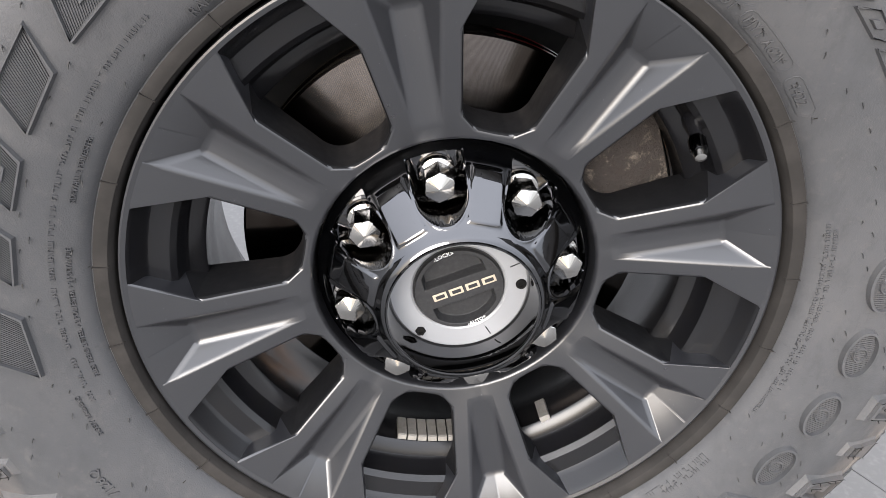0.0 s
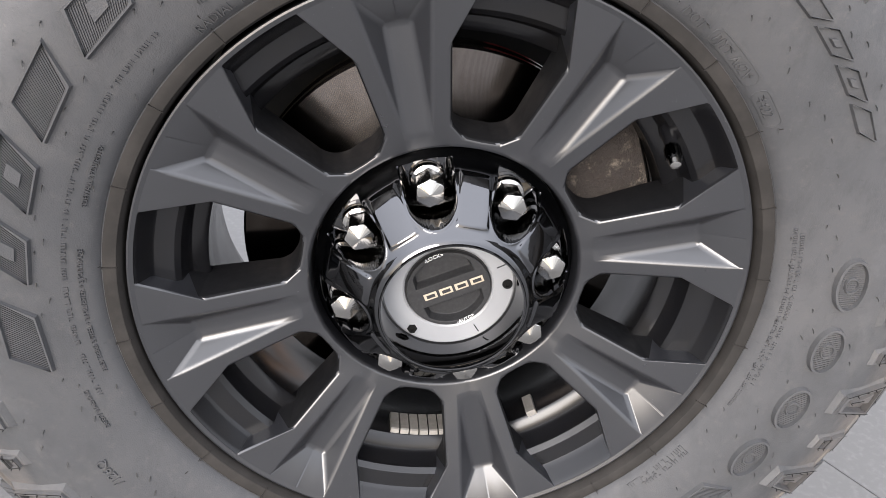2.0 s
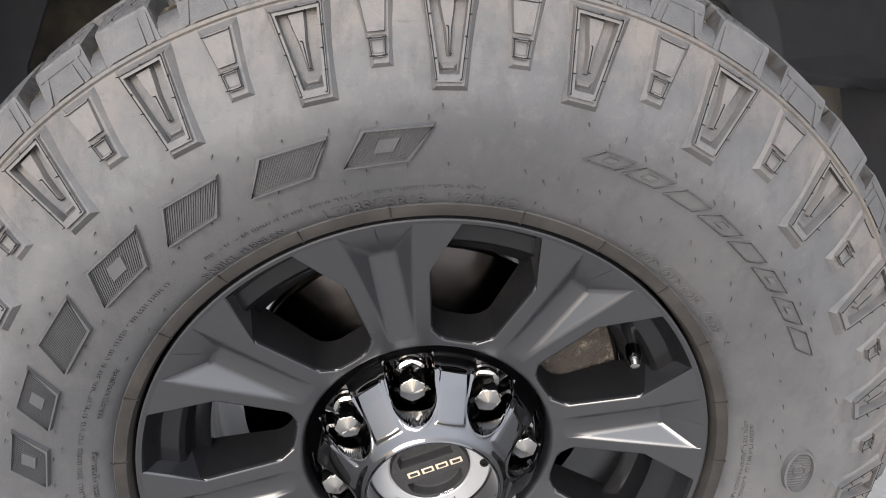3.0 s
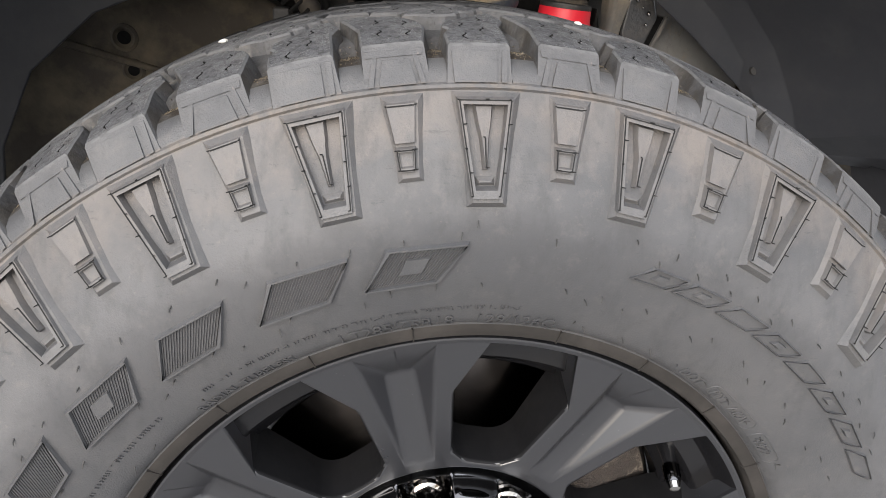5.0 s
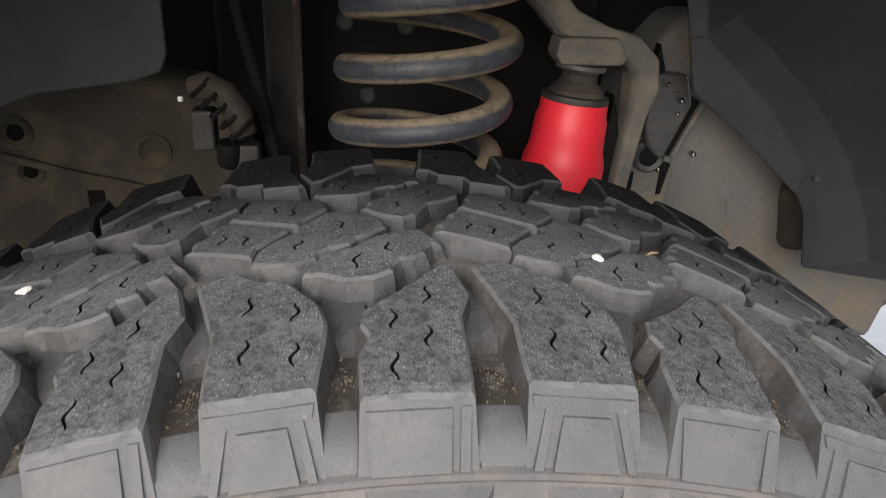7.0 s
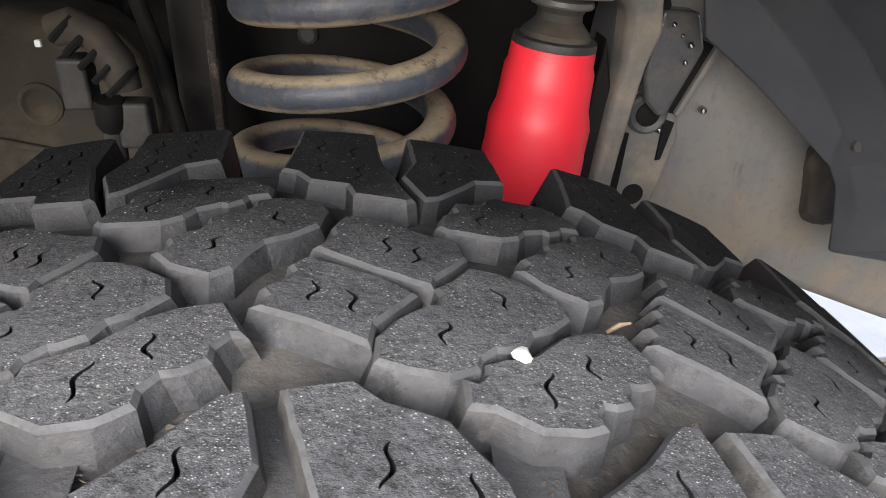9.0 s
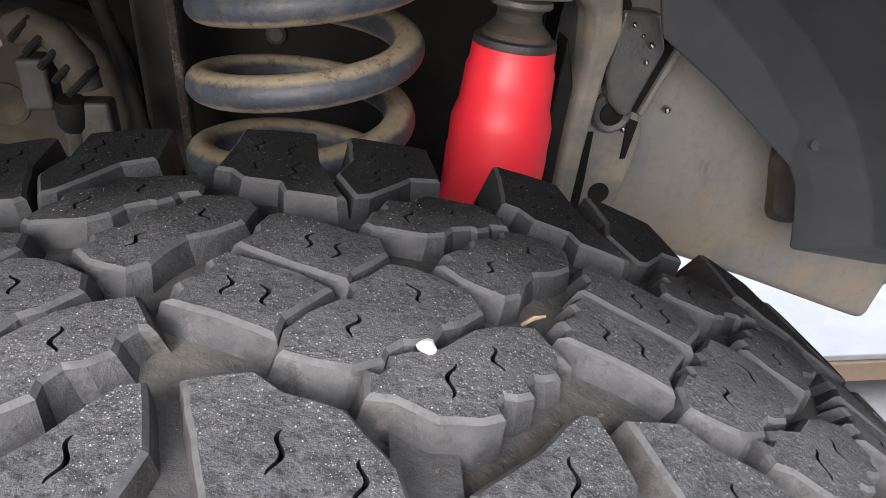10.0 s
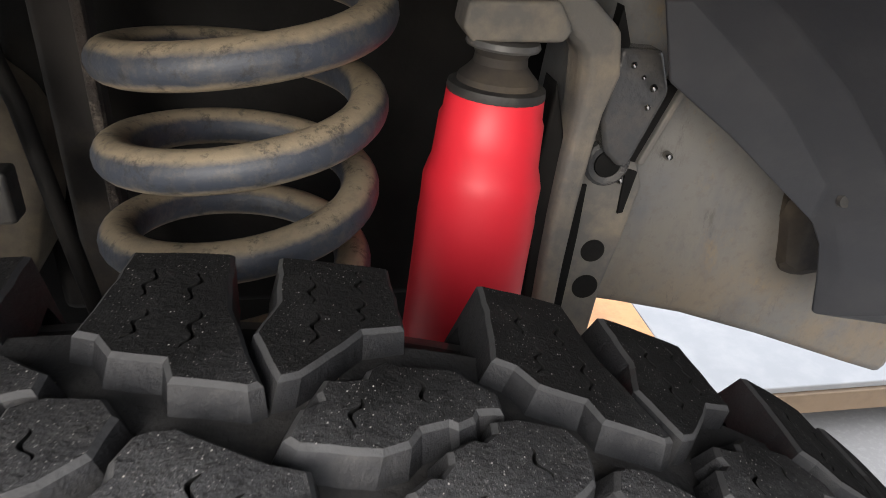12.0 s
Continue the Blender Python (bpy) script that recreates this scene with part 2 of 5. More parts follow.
def brushed_steel():
    m = Nodes("worn_rotor_steel", (0.19, 0.175, 0.165), 0.20, metal=1.0)
    rings = m.tree.nodes.new("ShaderNodeTexWave")
    rings.wave_type, rings.rings_direction = "RINGS", "Y"
    rings.inputs["Scale"].default_value, rings.inputs["Distortion"].default_value = 380, 1.0
    m.link(m.coords.outputs["Object"], rings.inputs["Vector"])
    m.tint(m.times(rings.outputs["Fac"], 0.6), (0.05, 0.038, 0.033))
    m.tint(m.times(m.ramp(m.noise(9, 4), 0.45, 0.65), 0.6), (0.034, 0.02, 0.016))
    m.bump(rings.outputs["Fac"], 0.00002, 0.4)
    round_way = m.tree.nodes.new("ShaderNodeTangent")
    round_way.direction_type, round_way.axis = "RADIAL", "Y"
    m.bsdf.inputs["Anisotropic"].default_value, m.bsdf.inputs["Anisotropic Rotation"].default_value = 0.9, 0.25
    m.link(round_way.outputs[0], m.bsdf.inputs["Tangent"])
    return m.mat


def frame_paint():
    m = Nodes("dusty_frame_steel", (0.104, 0.104, 0.105), 0.7, spec=0.3)
    m.tint(m.ramp(m.noise(5, 5, 0.6), 0.48, 0.62), (0.122, 0.117, 0.108))
    m.tint(m.times(m.ramp(m.noise(8, 6, 0.65, (1.5, 1, 0.7)), 0.52, 0.64), 0.8), (0.085, 0.087, 0.092))
    m.tint(m.times(m.ramp(m.noise(12, 7, 0.75, (1, 1, 0.6)), 0.56, 0.68), 0.7), (0.18, 0.128, 0.07))
    xyz = m.tree.nodes.new("ShaderNodeSeparateXYZ")
    m.link(m.coords.outputs["Object"], xyz.inputs[0])
    low = m.times(m.ramp(xyz.outputs[2], 0.745, 0.655), m.ramp(m.noise(14, 6, 0.7), 0.40, 0.58))
    m.tint(m.times(low, 0.5), (0.17, 0.128, 0.08))
    m.tint(m.times(m.ramp(m.noise(40, 8, 0.8, (1, 1, 0.35)), 0.58, 0.66), 0.6), (0.06, 0.057, 0.053))
    m.tint(m.times(m.ramp(m.noise(120, 6, 0.7), 0.52, 0.66), 0.4), (0.09, 0.08, 0.07))
    m.bump(m.noise(60, 6), 0.002, 0.6)
    return m.mat


def concrete():
    m = Nodes("grey_concrete", (0.175, 0.173, 0.171), 0.85)
    m.tint(m.times(m.ramp(m.noise(4, 6), 0.45, 0.7), 0.5), (0.15, 0.148, 0.146))
    m.tint(m.times(m.ramp(m.noise(90, 5), 0.5, 0.7), 0.4), (0.26, 0.255, 0.25))
    m.bump(m.noise(160, 6), 0.001, 0.6)
    return m.mat


BEAD = plain("brown_bead_rubber", (0.025, 0.023, 0.0213), 0.6, mottled=0.7, other=(0.042, 0.038, 0.035), scale=30, bump=0.0003, spec=0.15)
SIDE, GROOVE, TREAD, SATIN = rubber_side(), rubber_groove(), rubber_tread(), satin_black()
WALL = block_wall()
SHOULDER = rubber_side("dusty_shoulder_rubber", 0.5)
EDGE = scuffed_edge()
LUG = rubber_side("dust_caked_moulding_rubber", 0.75)
BROWN = plain("brown_dirty_steel", (0.016, 0.0135, 0.012), 0.8, mottled=0.9, other=(0.066, 0.052, 0.036), scale=11, bump=0.001)
RUST, SPRING, STEEL, FRAME, CONCRETE = rusty(), dusty_spring(), brushed_steel(), frame_paint(), concrete()
GLOSS = plain("black_chrome_plating", (0.105, 0.106, 0.110), 0.04, metal=1.0, mottled=0.25, other=(0.115, 0.115, 0.120), scale=60)
CHROME = plain("chrome_nut_cap", (0.43, 0.42, 0.40), 0.13, metal=1.0, mottled=0.3, other=(0.5, 0.46, 0.41), scale=120)
SILVER = plain("silver_grey_paint", (0.33, 0.335, 0.345), 0.38, metal=0.25, mottled=0.15, other=(0.34, 0.35, 0.37), scale=90)
DIAL = plain("black_dial_plastic", (0.016, 0.016, 0.017), 0.6, mottled=0.5, other=(0.035, 0.035, 0.035), scale=300, bump=0.0002)
GOLD = plain("pale_champagne_paint", (0.46, 0.39, 0.30), 0.4)
WHITE = plain("white_print", (0.8, 0.8, 0.8), 0.5)
RED = plain("bright_red_plastic", (0.66, 0.018, 0.034), 0.48, mottled=0.15, other=(0.5, 0.008, 0.014), scale=25)
LINER = plain("black_liner_plastic", (0.028, 0.030, 0.035), 0.55, mottled=0.5, other=(0.045, 0.046, 0.049), scale=18, bump=0.0007, spec=0.3)
BLACK = plain("black_rubber", (0.018, 0.018, 0.018), 0.6, mottled=0.6, other=(0.06, 0.055, 0.048), scale=60, bump=0.0004)
# near black: the wheel well's deep shade is put into this colour
DARK = plain("near_black_steel", (0.006, 0.0058, 0.0056), 0.7, mottled=0.6, other=(0.013, 0.0115, 0.010), scale=22, bump=0.0008, spec=0.15)
WET = plain("wet_black_steel", (0.035, 0.036, 0.038), 0.16, mottled=0.5, other=(0.07, 0.062, 0.052), scale=45, bump=0.0012)
GREY = plain("grey_coated_steel", (0.06, 0.06, 0.06), 0.5, mottled=0.7, other=(0.12, 0.105, 0.085), scale=26, bump=0.0008)
LEAD = plain("grey_zinc_weight", (0.36, 0.34, 0.31), 0.5, metal=0.6, mottled=0.5, other=(0.2, 0.19, 0.17), scale=80, bump=0.0004)
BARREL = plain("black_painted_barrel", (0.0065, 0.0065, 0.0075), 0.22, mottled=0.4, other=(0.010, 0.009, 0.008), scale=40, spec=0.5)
# darker copy of the wheel paint, with the spoke windows' shade put in
POCKET = plain("shaded_pocket_paint", (0.008, 0.008, 0.0088), 0.6, mottled=0.4, other=(0.013, 0.013, 0.013), scale=60, spec=0.12)
TANCAST = plain("tan_dusted_casting", (0.040, 0.033, 0.024), 0.85, mottled=0.95, other=(0.105, 0.086, 0.056), scale=13, bump=0.0016)
ARM = plain("dusty_cast_arm", (0.088, 0.084, 0.078), 0.8, mottled=0.85, other=(0.185, 0.155, 0.115), scale=20, bump=0.0015)
BOARD = plain("white_painted_board", (0.20, 0.207, 0.216), 0.55, mottled=0.25, other=(0.33, 0.33, 0.33), scale=12)
WOOD = plain("orange_brown_wood", (0.42, 0.20, 0.075), 0.6, mottled=0.6, other=(0.22, 0.10, 0.04), scale=16, bump=0.0006)
WOOD2 = plain("weathered_brown_wood", (0.16, 0.115, 0.075), 0.75, mottled=0.6, other=(0.09, 0.065, 0.045), scale=14, bump=0.0008)
STONE = plain("white_grit", (0.75, 0.73, 0.68), 0.8, mottled=0.4, other=(0.6, 0.56, 0.5), scale=200, bump=0.0004)
DIRT = plain("dry_tan_dirt", (0.15, 0.125, 0.10), 0.9, mottled=0.7, other=(0.08, 0.07, 0.06), scale=150)
SEAM = plain("black_seam_rubber", (0.010, 0.010, 0.010), 0.7, spec=0.2)
TAN = plain("yellow_tan_dust", (0.125, 0.103, 0.072), 0.95, mottled=0.6, other=(0.14, 0.11, 0.07), scale=160)
# black for solid pieces that stand for the shade inside holes and slots
HOLE = plain("hole_shade_black", (0.006, 0.006, 0.006), 0.8, spec=0.1)
STRAW = plain("dry_straw", (0.26, 0.19, 0.12), 0.8, mottled=0.4, scale=150)
BODY = plain("dark_body_paint", (0.05, 0.05, 0.052), 0.25, coat=0.5)

# ---- mesh helpers ----
ZC = 0.435      # height of the wheel's axis
ROAD = -0.0068  # height of the paving
D2R = math.pi / 180


def mesh_of(bm, material, smooth=True, name="mesh"):
    bmesh.ops.recalc_face_normals(bm, faces=bm.faces)
    data = bpy.data.meshes.new(name)
    bm.to_mesh(data)
    bm.free()
    data.materials.append(material)
    if smooth:
        data.polygons.foreach_set("use_smooth", [True] * len(data.polygons))
        data.set_sharp_from_angle(angle=radians(32))
    return data


def thing(name, place, label, category, group="", kind=""):
    ob = new(name)
    ob.empty_display_size = 0.05
    ob.matrix_world = Matrix.Translation(place)
    return tagged(ob, label, category, group, kind)


def under(ob, parent, m=None):
    """Puts ob under parent; m is its pose in the world."""
    top = parent
    base = Matrix.Identity(4)
    chain = []
    while top is not None:
        chain.append(top)
        top = top.parent
    for o in reversed(chain):
        base = base @ o.matrix_parent_inverse @ o.matrix_basis
    ob.parent = parent
    ob.matrix_parent_inverse = base.inverted()
    ob.matrix_basis = m if m is not None else Matrix.Identity(4)
    return ob


def part(name, bm, material, parent, label="", m=None, smooth=True, bevel=0.0, segments=2, angle=25):
    data = bm if isinstance(bm, bpy.types.Mesh) else mesh_of(bm, material, smooth, name)
    ob = under(new(name, data), parent, m)
    if bevel:
        soften(ob, bevel, segments, angle)
    return tagged(ob, label)


def soften(ob, width, segments=2, angle=25):
    b = ob.modifiers.new("edges", "BEVEL")
    b.width, b.segments, b.limit_method, b.angle_limit, b.harden_normals = width, segments, "ANGLE", radians(angle), True
    b.use_clamp_overlap = True
    return ob


def solo(name, bm, material, label, category, group="", kind="", m=None, bevel=0.0, smooth=True):
    ob = new(name, mesh_of(bm, material, smooth, name))
    if m is not None:
        ob.matrix_world = m
    if bevel:
        soften(ob, bevel)
    return tagged(ob, label, category, group, kind)


AXLE = Matrix.Translation((0, 0, ZC))


def spun(deg):
    return AXLE @ Matrix.Rotation(deg * D2R, 4, "Y")


def pol(r, deg, y):
    """A point about the wheel's axis: radius, degrees clockwise from the top, depth."""
    return Vector((r * math.sin(deg * D2R), y, r * math.cos(deg * D2R)))


def face(bm, pts, cache=None):
    vs = []
    for p in pts:
        if cache is None:
            vs.append(bm.verts.new(p))
        else:
            k = (round(p[0], 6), round(p[1], 6), round(p[2], 6))
            if k not in cache:
                cache[k] = bm.verts.new(p)
            if not vs or cache[k] is not vs[-1]:
                vs.append(cache[k])
    if len(vs) > 2 and len(set(vs)) == len(vs):
        try:
            return bm.faces.new(vs)
        except ValueError:
            return None


def revolve(profile, n=128, start=0.0, end=360.0, bm=None):
    """Turns a profile of (radius, depth) about the wheel's axis."""
    bm = bm or bmesh.new()
    whole = abs(end - start - 360) < 1e-6
    m = n if whole else n + 1
    rings = [[bm.verts.new(pol(r, start + (end - start) * i / n, y)) for r, y in profile] for i in range(m)]
    for i in range(n):
        a, b = rings[i], rings[(i + 1) % m]
        for j in range(len(profile) - 1):
            bm.faces.new((a[j], a[j + 1], b[j + 1], b[j]))
    return bm


def lathe(profile, n=32, bm=None, m=None):
    """Turns a profile of (radius, height) about the z axis, closed at radius 0."""
    bm = bm or bmesh.new()
    m = m or Matrix.Identity(4)
    rings = []
    for r, z in profile:
        if r < 1e-6:
            rings.append([bm.verts.new(m @ Vector((0, 0, z)))])
        else:
            rings.append([bm.verts.new(m @ Vector((r * math.cos(2 * math.pi * i / n), r * math.sin(2 * math.pi * i / n), z))) for i in range(n)])
    for a, b in zip(rings, rings[1:]):
        for i in range(n):
            j = (i + 1) % n
            q = [a[i % len(a)], a[j % len(a)], b[j % len(b)], b[i % len(b)]]
            q = [v for k, v in enumerate(q) if v not in q[:k]]
            if len(q) > 2:
                bm.faces.new(q)
    return bm


def tube(points, radius, sides=12, bm=None, closed_ends=True):
    """A round bar along points; radius is a number or one per point."""
    bm = bm or bmesh.new()
    pts = [Vector(p) for p in points]
    rad = radius if isinstance(radius, (list, tuple)) else [radius] * len(pts)
    up, rings = None, []
    for i, p in enumerate(pts):
        d = (pts[min(i + 1, len(pts) - 1)] - pts[max(i - 1, 0)]).normalized()
        if up is None:
            up = d.orthogonal().normalized()
        up = (up - d * up.dot(d)).normalized()
        side = d.cross(up)
        rings.append([bm.verts.new(p + rad[i] * (math.cos(2 * math.pi * k / sides) * up + math.sin(2 * math.pi * k / sides) * side)) for k in range(sides)])
    for a, b in zip(rings, rings[1:]):
        for k in range(sides):
            bm.faces.new((a[k], a[(k + 1) % sides], b[(k + 1) % sides], b[k]))
    if closed_ends:
        bm.faces.new(rings[0])
        bm.faces.new(rings[-1])
    return bm


def prism(outline, y0, y1, bm=None):
    """A plate from an outline of (x, z), between two depths."""
    bm = bm or bmesh.new()
    a = [bm.verts.new((x, y0, z)) for x, z in outline]
    b = [bm.verts.new((x, y1, z)) for x, z in outline]
    bm.faces.new(a)
    bm.faces.new(b[::-1])
    for i in range(len(a)):
        j = (i + 1) % len(a)
        bm.faces.new((a[i], b[i], b[j], a[j]))
    return bm


def box(x0, x1, y0, y1, z0, z1, bm=None, m=None):
    bm = bm or bmesh.new()
    m = m or Matrix.Identity(4)
    v = [bm.verts.new(m @ Vector((x, y, z))) for x in (x0, x1) for y in (y0, y1) for z in (z0, z1)]
    for q in ((0, 1, 3, 2), (4, 6, 7, 5), (0, 4, 5, 1), (2, 3, 7, 6), (0, 2, 6, 4), (1, 5, 7, 3)):
        bm.faces.new([v[i] for i in q])
    return bm


def inset(poly, d):
    """A polygon drawn in by d along its corners' bisectors."""
    area = sum(a[0] * b[1] - b[0] * a[1] for a, b in zip(poly, poly[1:] + poly[:1]))
    s = 1 if area > 0 else -1
    out = []
    for i, p in enumerate(poly):
        a, c = Vector(poly[i - 1]), Vector(poly[(i + 1) % len(poly)])
        p = Vector(p)
        n1 = Vector((-(p - a).y, (p - a).x)).normalized() * s
        n2 = Vector((-(c - p).y, (c - p).x)).normalized() * s
        n = (n1 + n2)
        n = n / max(0.35, n.length_squared / 2) if n.length > 1e-6 else n1
        out.append((p.x + n.x * d, p.y + n.y * d))
    return out


def letters(text, size, depth):
    """The built-in font as a mesh: list of vertices and faces, set about the origin."""
    curve = bpy.data.curves.new("lettering", "FONT")
    curve.body, curve.size, curve.extrude, curve.align_x, curve.resolution_u = text, size, depth / 2, "CENTER", 2
    ob = bpy.data.objects.new("lettering", curve)
    scene.collection.objects.link(ob)
    data = bpy.data.meshes.new_from_object(ob.evaluated_get(bpy.context.evaluated_depsgraph_get()))
    verts, faces = [v.co.copy() for v in data.vertices], [tuple(p.vertices) for p in data.polygons]
    bpy.data.objects.remove(ob)
    bpy.data.curves.remove(curve)
    bpy.data.meshes.remove(data)
    return verts, faces


# ---- the tyre's form ----
SECTION = [(0.2470, 0.016), (0.2476, 0.0030), (0.2483, -0.0040), (0.2498, -0.0072), (0.2525, -0.0082), (0.2570, -0.0090), (0.2588, -0.0088), (0.2598, -0.0078), (0.2606, -0.0094),
           (0.2630, -0.0132), (0.268, -0.0168), (0.276, -0.0205), (0.285, -0.0245), (0.300, -0.0297), (0.320, -0.0334), (0.335, -0.0340), (0.345, -0.0326),
           (0.3535, -0.0300), (0.370, -0.0245), (0.385, -0.0180), (0.398, -0.0115), (0.4045, -0.0088), (0.4060, -0.0098), (0.4078, -0.0092), (0.4088, -0.0070),
           (0.4128, -0.0045), (0.4168, 0.0010), (0.4196, 0.0090), (0.4214, 0.0190)]


def wall_y(r):
    for (r0, y0), (r1, y1) in zip(SECTION, SECTION[1:]):
        if r0 <= r <= r1:
            return y0 + (y1 - y0) * (r - r0) / (r1 - r0)
    return SECTION[0][1] if r < SECTION[0][0] else SECTION[-1][1]


def crown(y):
    d = abs(y - 0.115) / 0.11
    return 0.4415 - (0.013 * d * d if y < 0.115 else 0.0014 * d ** 2.5)


def wall_r(y):
    """Radius of the groove floor at a depth near the shoulder."""
    floor = SECTION[-5:] + [(crown(0.04) - 0.0145, 0.04)]
    for (r0, y0), (r1, y1) in zip(floor, floor[1:]):
        if y0 <= y <= y1:
            return r0 + (r1 - r0) * (y - y0) / (y1 - y0)
    return floor[-1][0]


def on_wall(r, deg, up):
    """A point on the sidewall, raised by up."""
    return pol(r, deg, wall_y(r) - up)


def truck_wheel():
    wheel = thing("wheel", (0, 0.115, ROAD), "dusty all-terrain truck tyre on a satin black eight-spoke wheel", "wheel")
    section = SECTION + [(crown(0.04) - 0.0145, 0.04), (crown(0.06) - 0.0122, 0.06)] + [(crown(y) - 0.0084, y) for y in (0.09, 0.115, 0.14, 0.17, 0.20)] + [(r, 0.23 - y) for r, y in reversed(SECTION)]
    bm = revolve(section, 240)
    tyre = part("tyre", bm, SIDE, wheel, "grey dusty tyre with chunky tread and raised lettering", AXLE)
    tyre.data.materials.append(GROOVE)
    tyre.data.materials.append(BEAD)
    for p in tyre.data.polygons:
        c = p.center
        rr = math.hypot(c.x, c.z)
        if rr > 0.4190:
            p.material_index = 1
        elif rr < 0.2592 and c.y < 0.1:
            p.material_index = 2
    return wheel, tyre


wheel, tyre = truck_wheel()

# tread blocks of one pitch: corners as (degrees, depth), then fine slits as (degrees, depth, length, lean)
UNITS = 24
# the pitches vary round the tyre, as moulded: degrees of each pitch line
LINES = [-42.1, -28.0, -13.5, -0.2, 13.6, 28.7, 45.2] + [45.2 + 15.15 * k for k in range(1, 19)]


def pitch_at(u):
    """Degrees of the pitch line u, which may lie between two."""
    turns, v = divmod(u + 3, UNITS)
    k = min(UNITS - 1, int(v))
    return LINES[k] + (LINES[k + 1] - LINES[k]) * (v - k) + 360 * turns


def pitch_of(deg):
    """The pitch line of an angle near the top."""
    for k in range(UNITS):
        if LINES[k] <= deg < LINES[k + 1]:
            return k - 3 + (deg - LINES[k]) / (LINES[k + 1] - LINES[k])
    return 0.0


def spread(centre, half, k):
    """The angle and the stretch of a piece, k pitches on."""
    a, b, m = pitch_of(centre - half), pitch_of(centre + half), pitch_of(centre)
    stretch = (pitch_at(b + k) - pitch_at(a + k)) / (2 * half)
    return pitch_at(m + k), round(stretch * 25) / 25


BLOCKS = {
    "P": ([(8.4, .0693), (9.2, .069), (10.5, .0638), (11.8, .0645), (15.4, .0905), (14.6, .1025), (13.2, .1005), (12.2, .097), (11.5, .092), (10.9, .0875), (10.0, .085), (8.4, .0765)],
          [(11.0, .076, .013, .3), (12.7, .086, .010, -.3)]),
    "Q": ([(5.7, .082), (6.6, .0795), (7.85, .078), (9.86, .0893), (10.6, .0917), (10.97, .0971), (11.7, .0998), (12.6, .107), (12.37, .1148), (11.2, .1214), (10.3, .1245), (9.3, .1257), (8.6, .118), (7.5, .1045), (6.45, .0976), (5.8, .0905)],
          [(7.9, .093, .010, .5), (10.2, .111, .011, -.6)]),
    "S": ([(1.75, .1013), (3.5, .096), (5.4, .088), (5.55, .0955), (6.3, .1028), (7.0, .1095), (5.9, .1160), (3.3, .1255)],
          [(3.6, .108, .010, .2), (4.9, .104, .011, -.3)]),
    "T": ([(3.6, .132), (4.8, .152), (5.5, .1525), (8.0, .1427), (9.0, .141), (9.2, .1323), (8.65, .1263), (7.8, .1185), (7.7, .1145), (5.7, .1215)],
          [(6.2, .135, .011, .2), (7.3, .130, .011, .4)]),
    "A": ([(11.5, .129), (12.2, .1225), (13.8, .1165), (14.5, .120), (14.9, .128), (15.5, .135), (16.6, .139), (17.6, .146), (17.9, .157), (17.4, .1625), (15.8, .1635), (14.0, .154), (12.4, .141)],
          [(13.6, .133, .010, .7), (15.9, .149, .010, -.7)]),
    "W": ([(8.5, .151), (8.9, .160), (9.9, .1706), (11.9, .1790), (13.8, .180), (15.2, .1725), (15.2, .1665), (13.3, .160), (12.3, .1565), (11.9, .1515), (11.1, .1484), (8.8, .149)],
          [(10.4, .160, .011, .5), (12.6, .170, .011, -.4)]),
    "C": ([(1.7, .189), (2.0, .205), (2.2, .2155), (2.3, .231), (5.9, .231), (6.2, .20), (7.2, .1755), (7.5, .169), (7.2, .1675), (5.0, .170), (4.7, .1775), (3.0, .180), (2.4, .187)],
          [(3.3, .213, .017, .3), (4.9, .211, .017, .3), (3.4, .192, .015, .4), (5.2, .190, .018, .2)]),
    "D": ([(7.3, .189), (8.0, .205), (7.9, .231), (12.1, .231), (12.3, .198), (10.8, .194), (9.2, .178), (8.7, .1735), (8.15, .1715)],
          [(9.1, .213, .016, .1), (10.9, .220, .015, .1), (9.2, .193, .017, .1), (10.9, .2045, .014, .1)]),
    "b": ([(11.2, .0445), (13.5, .0575), (15.2, .0708), (15.95, .0716), (16.6, .0525), (15.95, .0400), (16.0, .023), (15.9, .003), (10.9, .003), (10.9, .022), (11.35, .030), (11.0, .036)],
          [(12.6, .038, .012, .1), (14.4, .051, .012, .3), (12.5, .0155, .013, .1), (14.2, .0285, .012, .2)]),
    "c": ([(2.95, .0720), (5.0, .0752), (5.9, .0690), (7.7, .0645), (8.3, .0580), (9.2, .0495), (9.6, .0385), (9.4, .0225), (9.15, .0078), (4.35, .0078), (4.3, .0216), (4.35, .036), (3.95, .0465)],
          [(5.9, .052, .012, .3), (8.15, .0455, .011, .2), (5.95, .028, .013, .2), (8.2, .024, .012, .2)]),
}


def slit(deg, y, length, lean, R=0.4415):
    """A short wavy slit as an outline in (arc, depth)."""
    c = Vector((deg * D2R * R, y))
    along = Vector((math.sin(lean * 0.5), math.cos(lean * 0.5)))
    side = Vector((along.y, -along.x))
    mid = [c + along * length * .95 * (k / 10 - 0.5) + side * 0.0011 * math.sin((2.4 if y < .185 else 3.6) * math.pi * k / 10 + y * 90) for k in range(11)]
    w = [0.0002 + 0.00045 * math.sin(math.pi * k / 10) ** 0.6 for k in range(11)]
    return [tuple(p + side * a) for p, a in zip(mid, w)] + [tuple(p - side * a) for p, a in reversed(list(zip(mid, w)))]


